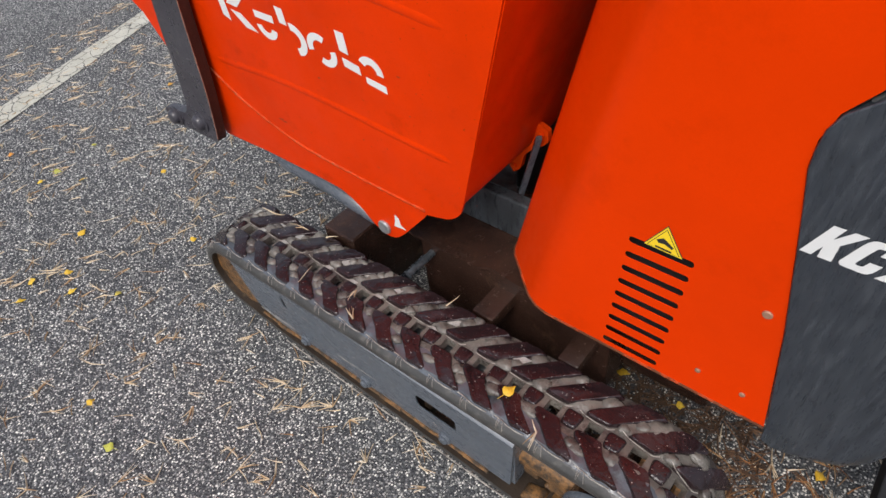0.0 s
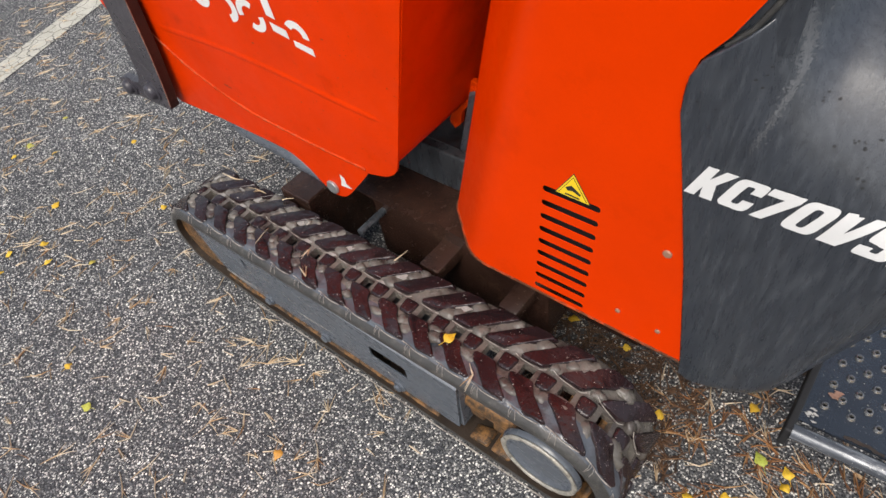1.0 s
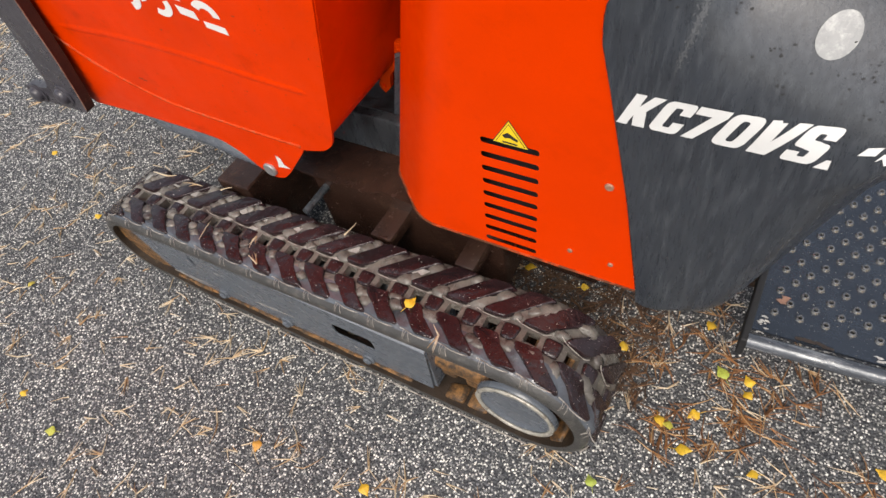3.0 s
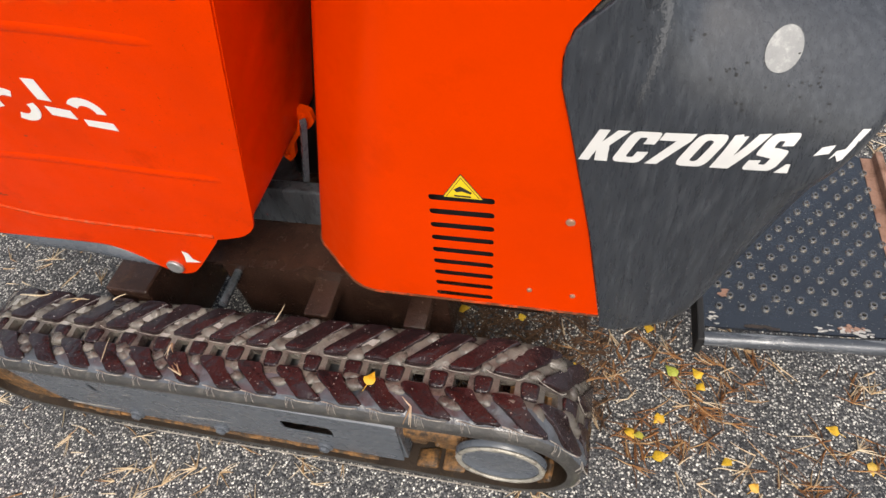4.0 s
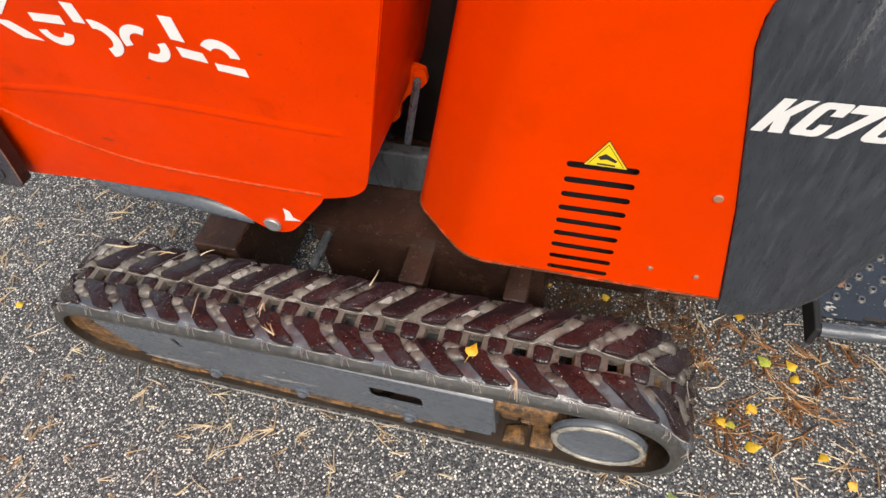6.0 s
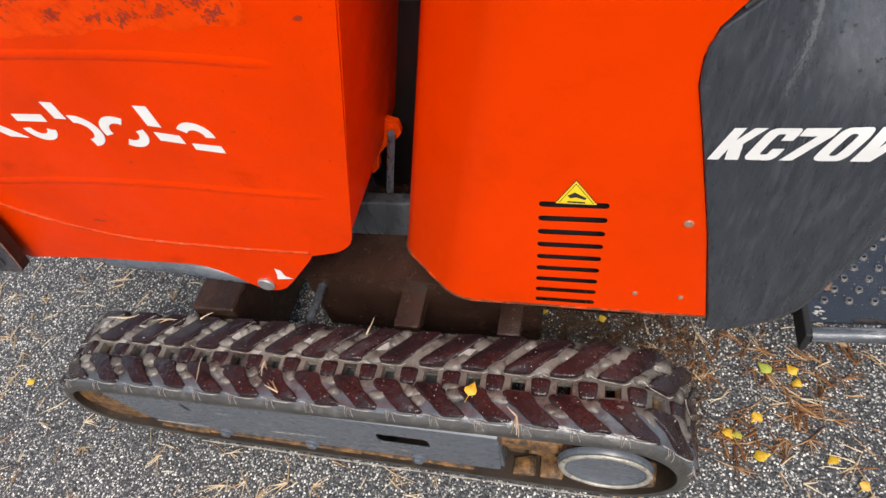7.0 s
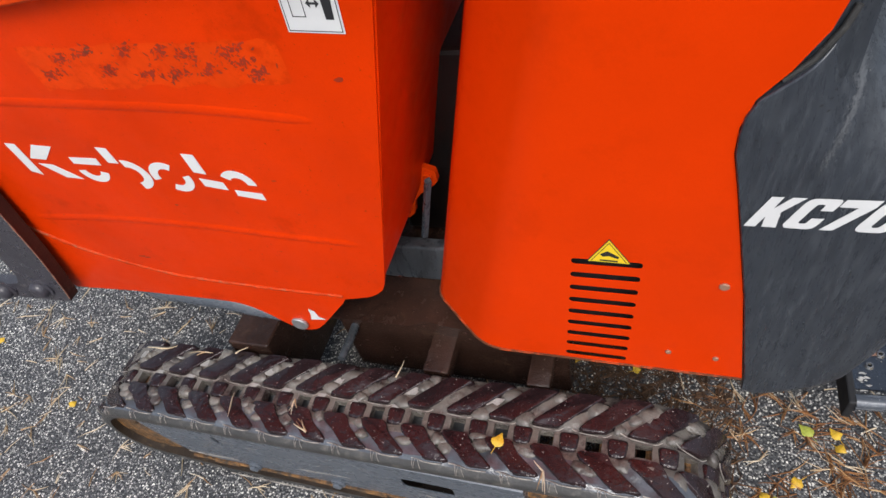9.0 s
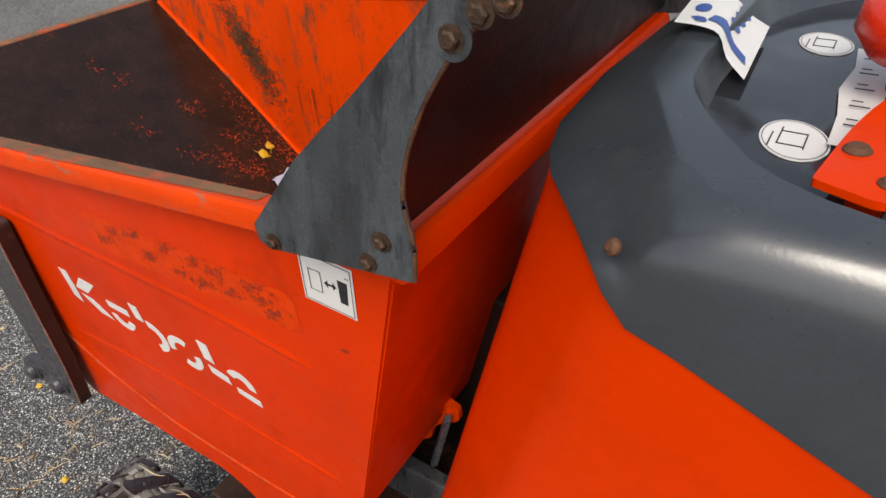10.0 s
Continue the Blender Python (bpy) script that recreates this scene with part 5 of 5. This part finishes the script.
for cx, cy in ((1.200, 0.406), (1.191, 0.659)):
    part("oval_sticker", sheet(oval(cx, cy, 0.0265, 0.038, 14, 0), (), 0.0008, lambda u, v, w: (u, v, 1.1888 + w)), WHITE, top, "white oval sticker with line drawing")
    part("sticker_line", sheet(oval(cx, cy, 0.0248, 0.0358, 14, 0), [oval(cx, cy, 0.0241, 0.0349, 14, 0)], 0, lambda u, v, w: (u, v, 1.190)), INK, top)
    for x0, x1, y0, y1 in ((-0.012, -0.0108, -0.012, 0.02), (0.008, 0.0092, -0.016, 0.012), (-0.012, 0.009, 0.012, 0.0134), (-0.012, 0.009, -0.013, -0.0116), (-0.018, -0.0168, -0.02, 0.008)):
        bm = bmesh.new()
        box(bm, cx + x0, cx + x1, cy + y0, cy + y1, 1.1896, 1.1902)
        part("sticker_line", bm, INK, top)
# curled safety label, draped from the ridge into the recess
label_near = smooth_line([(1.051, 0.556, 1.226), (1.078, 0.552, 1.226), (1.100, 0.545, 1.222), (1.116, 0.520, 1.208), (1.140, 0.494, 1.199)], 3)
label_far = smooth_line([(1.044, 0.655, 1.226), (1.066, 0.662, 1.227), (1.088, 0.672, 1.224), (1.106, 0.668, 1.210), (1.131, 0.660, 1.200)], 3)


def on_label(u, v, w):
    """A point of the label: u from the ridge inwards, v across."""
    k = min(len(label_near) - 1.001, max(0, u * (len(label_near) - 1)))
    i = int(k)
    a = Vector(label_near[i]).lerp(Vector(label_near[i + 1]), k - i)
    b = Vector(label_far[i]).lerp(Vector(label_far[i + 1]), k - i)
    return tuple(a.lerp(b, v) + Vector((0, 0, 0.0012)))


bm = bmesh.new()
skin(bm, [[Vector(on_label(i / 12, v, 0)) - Vector((0, 0, 0.0012)) for v in (0, 0.25, 0.5, 0.75, 1)] for i in range(13)])
label = part("safety_label", bm, WHITE, top, "curling white safety label with blue symbols", smooth=60)


def patch_on_label(outline):
    """A printed shape cut fine enough to follow the label's curl."""
    bm = sheet(outline, (), 0, lambda u, v, w: (u, v, w))
    for _ in range(3):
        bmesh.ops.subdivide_edges(bm, edges=[e for e in bm.edges if e.calc_length() > 0.06], cuts=1, use_grid_fill=True)
        bmesh.ops.triangulate(bm, faces=bm.faces[:])
    for v in bm.verts:
        v.co = on_label(v.co.x, v.co.y, 0)
    part("blue_symbol", bm, BLUE, label)


for cu, cv, ru, rv in ((0.20, 0.55, 0.09, 0.14), (0.24, 0.18, 0.05, 0.07), (0.66, 0.52, 0.10, 0.07), (0.68, 0.70, 0.10, 0.07), (0.70, 0.88, 0.10, 0.06)):
    patch_on_label([(cu + ru * math.cos(q), cv + rv * math.sin(q)) for q in (2 * math.pi * k / 20 for k in range(20))])
patch_on_label([(0.30, 0.20), (0.36, 0.36), (0.52, 0.36), (0.70, 0.30), (0.92, 0.26), (0.95, 0.16), (0.84, 0.17), (0.72, 0.18), (0.56, 0.16), (0.42, 0.18)])
patch_on_label([(0.12, 0.22), (0.20, 0.10), (0.30, 0.12), (0.30, 0.18), (0.20, 0.26)])
bm = bmesh.new()
skin(bm, [[(1.222 + 0.004 * math.sin(9 * t), 0.655 - 0.255 * t, 1.1895 + 0.004 * t), (1.262 - 0.012 * t, 0.655 - 0.255 * t, 1.1895 + 0.004 * t)] for t in (0, 0.25, 0.5, 0.75, 1)])
chart = part("chart_label", bm, WHITE, top, "white printed chart label")
for k in range(5):
    bm = bmesh.new()
    y = 0.44 + 0.042 * k
    box(bm, 1.230, 1.246, y, y + 0.0016, 1.1945, 1.1952)
    box(bm, 1.231, 1.240, y + 0.012, y + 0.0132, 1.1945, 1.1952)
    part("printed_bar", bm, INK, chart)
# orange lever bracket and knob
outline = rounded([(1.222, 0.288), (1.262, 0.272), (1.33, 0.285), (1.42, 0.31), (1.43, 0.36), (1.40, 0.46), (1.32, 0.505), (1.256, 0.46), (1.236, 0.38)], [0.004, 0.006, 0.02, 0.02, 0.02, 0.03, 0.05, 0.05, 0.03], 5)
window = rounded([(1.268, 0.345), (1.36, 0.355), (1.35, 0.41), (1.29, 0.43)], 0.014, 4)
bracket = part("lever_bracket", sheet(outline, [window], 0.006, lambda u, v, w: (u, v, 1.214 + 0.10 * max(0, u - 1.25) + w)), ORANGE, dumper, "orange lever bracket with a cut-out and rusty bolts")
for x, y in ((1.243, 0.339), (1.267, 0.298)):
    bm = disc(bmesh.new(), (x, y, 1.220), (0, 0, 1), 0.0095, 0.005, 18, 0.003)
    part("bolt", bm, RUST, bracket, "rusty bolt", smooth=40)
bm = bmesh.new()
box(bm, 1.246, 1.268, 0.310, 0.325, 1.185, 1.216, 0.002)
part("bracket_foot", bm, ORANGE, bracket)
bm = bmesh.new()
prof = [(0.005, 1.19), (0.016, 1.192), (0.018, 1.215), (0.035, 1.225), (0.046, 1.245), (0.044, 1.268), (0.03, 1.282), (0.008, 1.286)]
vs = skin(bm, [[(1.275 + 1.35 * r * math.cos(a), 0.545 + 1.6 * r * math.sin(a), z) for a in (2 * math.pi * k / 28 for k in range(28))] for r, z in prof], closed=True)
bm.faces.new(vs[0][::-1]), bm.faces.new(vs[-1])
part("lever_knob", bm, RED, dumper, "glossy red lever knob", smooth=50)
bm = bmesh.new()
box(bm, 1.382, 1.43, 0.232, 0.239, 1.055, 1.125, 0.001)
plate = part("warning_plate", bm, YELLOW, dumper, "yellow warning plate behind the engine cover")
part("warning_symbol", sheet([(1.393, 1.07), (1.42, 1.07), (1.407, 1.095)], (), 0, lambda u, v, w: (u, 0.2312, v)), INK, plate)

# model lettering on the side cover
CELL, TALL, SLANT = 0.0345, 0.0500, 0.44
GLYPHS = (
    ("K", 0.0, [(0, 0), (0.37, 0), (0.38, 0.34), (0.56, 0), (1.0, 0), (0.70, 0.52), (1.03, 1), (0.62, 1), (0.38, 0.62), (0.37, 1), (0, 1)], ()),
    ("C", 0.0381, rounded([(0, 0), (1, 0), (1, 0.37), (0.63, 0.37), (0.63, 0.18), (0.38, 0.18), (0.38, 0.82), (0.63, 0.82), (0.63, 0.62), (1, 0.62), (1, 1), (0, 1)], [0.24, 0.2, 0.02, 0.02, 0.06, 0.08, 0.08, 0.06, 0.02, 0.02, 0.2, 0.24], 4), ()),
    ("7", 0.0738, [(0.14, 0), (0.54, 0), (1.0, 0.8), (1.0, 1), (0, 1), (0, 0.76), (0.55, 0.76)], ()),
    ("0", 0.1110, rounded([(0, 0), (1.0, 0), (1.0, 1), (0, 1)], 0.26, 5), (rounded([(0.37, 0.17), (0.63, 0.17), (0.63, 0.83), (0.37, 0.83)], 0.1, 4),)),
    ("V", 0.1480, [(0.14, 0), (0.72, 0), (1.14, 1), (0.76, 1), (0.51, 0.42), (0.48, 0.96), (0.34, 0.94), (0.28, 1), (0.03, 0.98)], ()),
    ("S", 0.1862, rounded([(0.02, 0), (1, 0), (1, 0.58), (0.42, 0.66), (0.42, 0.82), (0.62, 0.82), (0.62, 0.69), (0.98, 0.69), (0.98, 1), (0.03, 1), (0.03, 0.46), (0.6, 0.37), (0.6, 0.18), (0.38, 0.18), (0.38, 0.31), (0, 0.31)], [0.16, 0.22, 0.14, 0.05, 0.05, 0.05, 0.02, 0.02, 0.18, 0.22, 0.12, 0.05, 0.05, 0.05, 0.02, 0.02], 4), ()),
)
bm = bmesh.new()
for glyph, at, outline, holes in GLYPHS:
    fine_bm = sheet(outline, holes, 0, lambda u, v, w: (u, v, 0))
    for _ in range(3):
        bmesh.ops.triangulate(fine_bm, faces=fine_bm.faces[:])
        bmesh.ops.subdivide_edges(fine_bm, edges=[e for e in fine_bm.edges if e.calc_length() > 0.16], cuts=1, use_grid_fill=True)
    bmesh.ops.triangulate(fine_bm, faces=fine_bm.faces[:])
    for v in fine_bm.verts:
        x, h = v.co.x, v.co.y
        worn = 0.0006 * noise.noise((x * 9 + at * 90, h * 9, 2))
        v.co = on_cover(1.312 + at + CELL * x + SLANT * TALL * h + worn, 0.748 + TALL * h + worn, 0)
    me = bpy.data.meshes.new("glyph")
    fine_bm.to_mesh(me)
    fine_bm.free()
    bm.from_mesh(me)
    bpy.data.meshes.remove(me)
for p in ([(0.2235, 0.0), (0.2385, 0.0), (0.2385, 0.013), (0.2340, 0.013)],):
    bm.faces.new([bm.verts.new(on_cover(1.312 + x, 0.746 + h, 0)) for x, h in p])
part("lettering", bm, WHITE, cover, "white slanted model lettering")
for outline in ([(1.571, 0.770), (1.587, 0.772), (1.592, 0.782), (1.578, 0.780)], [(1.588, 0.765), (1.594, 0.770), (1.598, 0.762), (1.603, 0.764), (1.624, 0.796), (1.615, 0.797), (1.603, 0.777), (1.594, 0.775)]):
    part("lettering_bar", sheet(outline, (), 0, on_cover), WHITE, cover)

# ---- driver's platform ----
PZ = 0.285
bm = bmesh.new()
box(bm, 1.556, 1.91, 0.27, 0.735, PZ - 0.006, PZ)
for v in bm.verts:
    if v.co.y < 0.3 and v.co.x > 1.7:
        v.co.y += 0.02
platform = part("platform", bm, PLATE, dumper, "dark blue-grey steel foot platform with raised studs")
bm = bmesh.new()
tube(bm, [(1.556, 0.250, PZ - 0.010), (1.93, 0.278, PZ - 0.010)], 0.014, 20)
part("edge_tube", bm, EDGE, platform, "shiny scuffed edge tube", smooth=40)
bm = bmesh.new()
box(bm, 1.545, 1.558, 0.24, 0.735, PZ - 0.05, PZ + 0.002, 0.003)
part("edge_flange", bm, BLACK, platform)
bm = bmesh.new()
box(bm, 1.908, 1.922, 0.235, 0.735, PZ - 0.03, PZ + 0.02, 0.003)
part("edge_flange", bm, FADED, platform)
bm = bmesh.new()
box(bm, 1.886, 1.909, 0.25, 0.73, PZ - 0.002, PZ + 0.0016)
part("edge_strip", bm, FADED, platform, "faded rusty edge strip")
rng = random.Random(33)
for u0, v0, du, dv, count, mat_, text_, h in ((1.785, 0.292, 0.045, 0.008, 34, DAB, "chipped pale patch", 0.0012), (1.80, 0.298, 0.02, 0.006, 12, FADED, "rusty patch", 0.0016), (1.655, 0.279, 0.03, 0.002, 26, MUD_DARK, "dirty slot", 0.0018), (1.592, 0.345, 0.006, 0.009, 12, FADED, "rusty corner", 0.0014), (1.572, 0.285, 0.006, 0.02, 12, DAB, "scraped corner", 0.0015)):
    bm = bmesh.new()
    for _ in range(count):
        cu, cv, r = u0 + du * rng.uniform(-1, 1), v0 + dv * rng.uniform(-1, 1), rng.uniform(0.0015, 0.005)
        bm.faces.new([bm.verts.new((cu + 1.7 * r * rng.uniform(0.4, 1.2) * math.cos(a), cv + 0.8 * r * rng.uniform(0.4, 1.2) * math.sin(a), PZ + h + rng.uniform(0, 0.0003))) for a in (2 * math.pi * k / 8 for k in range(8))])
    tagged(part("worn_patch", bm, mat_, platform, text_), kind="stuff")
bm = bmesh.new()
rings = [[(r * math.cos(a), r * math.sin(a), h) for a in (2 * math.pi * k / 10 for k in range(10))] for r, h in ((0.0074, 0.0), (0.0056, 0.0048), (0.0042, 0.0050), (0.0034, 0.0))]
vs = skin(bm, rings, closed=True)
bm.faces.new(vs[-1])
bmesh.ops.recalc_face_normals(bm, faces=bm.faces[:])
stud = part("stud", bm, STUD, platform, smooth=50)
spots = [(1.584 + 0.040 * i + (0.020 if j % 2 else 0), 0.315 + 0.0245 * j) for j in range(17) for i in range(9)]
spots = [p for p in spots if p[0] < 1.9]
spots = [(x, y + 0.05 * max(0, x - 1.556) * (0.735 - y) / 0.465) for x, y in spots]
for i, (x, y) in enumerate(spots):
    m = Matrix.Translation((x, y, PZ))
    if i == 0:
        stud.matrix_basis = m
    else:
        again(stud, m)
bm = bmesh.new()
box(bm, 1.40, 1.60, 0.40, 0.56, 0.22, 0.275, 0.004)
part("support", bm, CHASSIS, platform)


# ---- litter on the ground ----
def needles(name, count, spread, material, label, seed, length=(0.03, 0.065)):
    """Dry needles, in ones and joined pairs, as one object."""
    rng = random.Random(seed)
    verts, faces = [], []
    for _ in range(count):
        x, y = spread(rng)
        a = rng.uniform(0, 2 * math.pi)
        lift = rng.uniform(0.001, 0.006)
        for twin in range(rng.choice((1, 1, 2, 2, 3, 5, 7))):
            b = a + twin * rng.uniform(-0.3, 0.3) + (math.pi if rng.random() < 0.2 else 0)
            ln = rng.uniform(*length)
            w = rng.uniform(0.0012, 0.0021)
            bend = rng.uniform(-0.5, 0.5)
            start = len(verts)
            px, py, pz = x, y, 0.0015 + lift * 0.3
            for s in range(4):
                c = b + bend * s / 3
                nx, ny = -math.sin(c) * w, math.cos(c) * w
                taper = 1 - 0.25 * s
                verts += [(px + nx * taper, py + ny * taper, pz), (px, py, pz + w * 1.6 * taper), (px - nx * taper, py - ny * taper, pz)]
                px += math.cos(c) * ln / 3
                py += math.sin(c) * ln / 3
                pz = max(0.001, pz + rng.uniform(-0.0015, 0.002) + (lift * 0.25 if s == 0 else 0))
            for s in range(3):
                o = start + 3 * s
                faces += [(o, o + 1, o + 4, o + 3), (o + 1, o + 2, o + 5, o + 4)]
    me = bpy.data.meshes.new(name)
    me.from_pydata(verts, [], faces)
    me.materials.append(material)
    ob = new(name, me)
    return tagged(ob, label, "pine needles", kind="stuff")


def all_over(rng):
    while True:
        x, y = rng.uniform(-2.2, 2.4), rng.uniform(-0.8, 1.5)
        if rng.random() < 0.55 + 0.45 * max(0, noise.noise((x * 2.2, y * 2.2, 5)) + 0.35):
            return x, y


def behind(rng):
    while True:
        x, y = rng.gauss(1.56, 0.20), rng.gauss(0.21, 0.15)
        if (x > 1.42 or y < -0.03 or y > 0.2) and x > 1.08 and noise.noise((x * 7, y * 7, 1)) > -0.02:
            return x, y


needles("pine_needles", 2300, all_over, NEEDLE, "pale dry pine needles scattered over the asphalt", 3, (0.02, 0.052))


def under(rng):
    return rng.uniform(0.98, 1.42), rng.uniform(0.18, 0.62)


# strewn only under the machine; their dark colour stands in for shade there
needles("dead_needles", 900, under, NEEDLE_SHADED, "dead needles coloured dark for the shade under the machine", 14, (0.02, 0.045))
needles("pine_needle_heap", 190, behind, NEEDLE_RUST, "rust-brown pine needles heaped behind the track", 4, (0.025, 0.055))


def leaf_mesh(name, ln, wd, seed, material):
    """A birch leaf: an egg-shaped, toothed and slightly curled blade with a stalk."""
    rng = random.Random(seed)
    bm = bmesh.new()
    half = [(0.0, 0.02), (0.12, 0.62), (0.26, 0.95), (0.42, 1.0), (0.6, 0.72), (0.78, 0.38), (0.92, 0.12), (1.0, 0.0)]
    mid_v = [bm.verts.new((ln * u, 0, 0.0025 + 0.004 * math.sin(3 * u))) for u, _ in half]
    for s in (-1, 1):
        edge = [bm.verts.new((ln * u + rng.uniform(-1, 1) * 0.001, s * wd * v * rng.uniform(0.9, 1.06), 0.001 + 0.006 * rng.random() * v)) for u, v in half[1:-1]]
        row = [mid_v[0]] + edge + [mid_v[-1]]
        for i in range(len(half) - 1):
            q = [mid_v[i], mid_v[i + 1], row[i + 1], row[i]]
            q = list(dict.fromkeys(q))
            bm.faces.new(q if s < 0 else q[::-1])
    tube(bm, [(0, 0, 0.002), (-ln * 0.45, ln * 0.06, 0.001)], 0.0006, 4)
    ob = part(name, bm, material, smooth=70)
    return ob


rng = random.Random(11)
kinds = [leaf_mesh("birch_leaf", 0.034, 0.013, 1, LEAF), leaf_mesh("birch_leaf", 0.028, 0.0115, 2, LEAF), leaf_mesh("birch_leaf", 0.022, 0.010, 3, LEAF)]
for i in range(92):
    if i < 76:
        x, y = rng.uniform(-1.3, 2.1), rng.uniform(-0.55, 1.1)
    else:
        x, y = behind(rng)
    m = pose(x, y, 0.003, rng.uniform(-14, 14), rng.uniform(-14, 14), rng.uniform(0, 360))
    k = kinds[i % 3]
    if i < 3:
        k.matrix_basis = m
        o = k
    else:
        o = copy_thing(k, m)
    tagged(o, "fallen yellow birch leaf on the asphalt", "leaf", "fallen leaves")

# leaves and a scrap lying in the skip and on the track
for x, y, z, a, k in ((0.062, 0.742, 0.748, 40, 0), (0.071, 0.774, 0.742, 150, 1)):
    tagged(copy_thing(kinds[k], pose(x, y, z, 0, 36, 0) @ pose(0, 0, 0.002, 4, 6, a)), "fallen yellow leaf on the dirty skip floor", "leaf", "fallen leaves")
tagged(copy_thing(kinds[1], pose(0.985, 0.05, 0.3125, 2, -2, 75)), "fallen orange leaf on the rubber track", "leaf", "fallen leaves")
bm = bmesh.new()
skin(bm, [[(0.126 + 0.009 * u + 0.006 * noise.noise((u * 3.3, v * 3.3, 1)), 0.715 + 0.018 * v, 0.703 - 0.0062 * u + 0.012 * abs(noise.noise((u * 2.5, v * 2.5, 7)))) for u in range(5)] for v in range(6)])
tagged(part("plastic_scrap", bm, SCRAP, None, "", 60), "crumpled pale blue plastic scrap in the skip", "litter")


def on_track(rng):
    return rng.uniform(0.15, 1.2), rng.uniform(0.0, 0.17)


lying = needles("track_needles", 8, on_track, NEEDLE, "dry pine needles lying on the track", 8, (0.02, 0.04))
for v in lying.data.vertices:
    v.co.z += 0.2795 + 0.0387 * (v.co.x - 0.178)
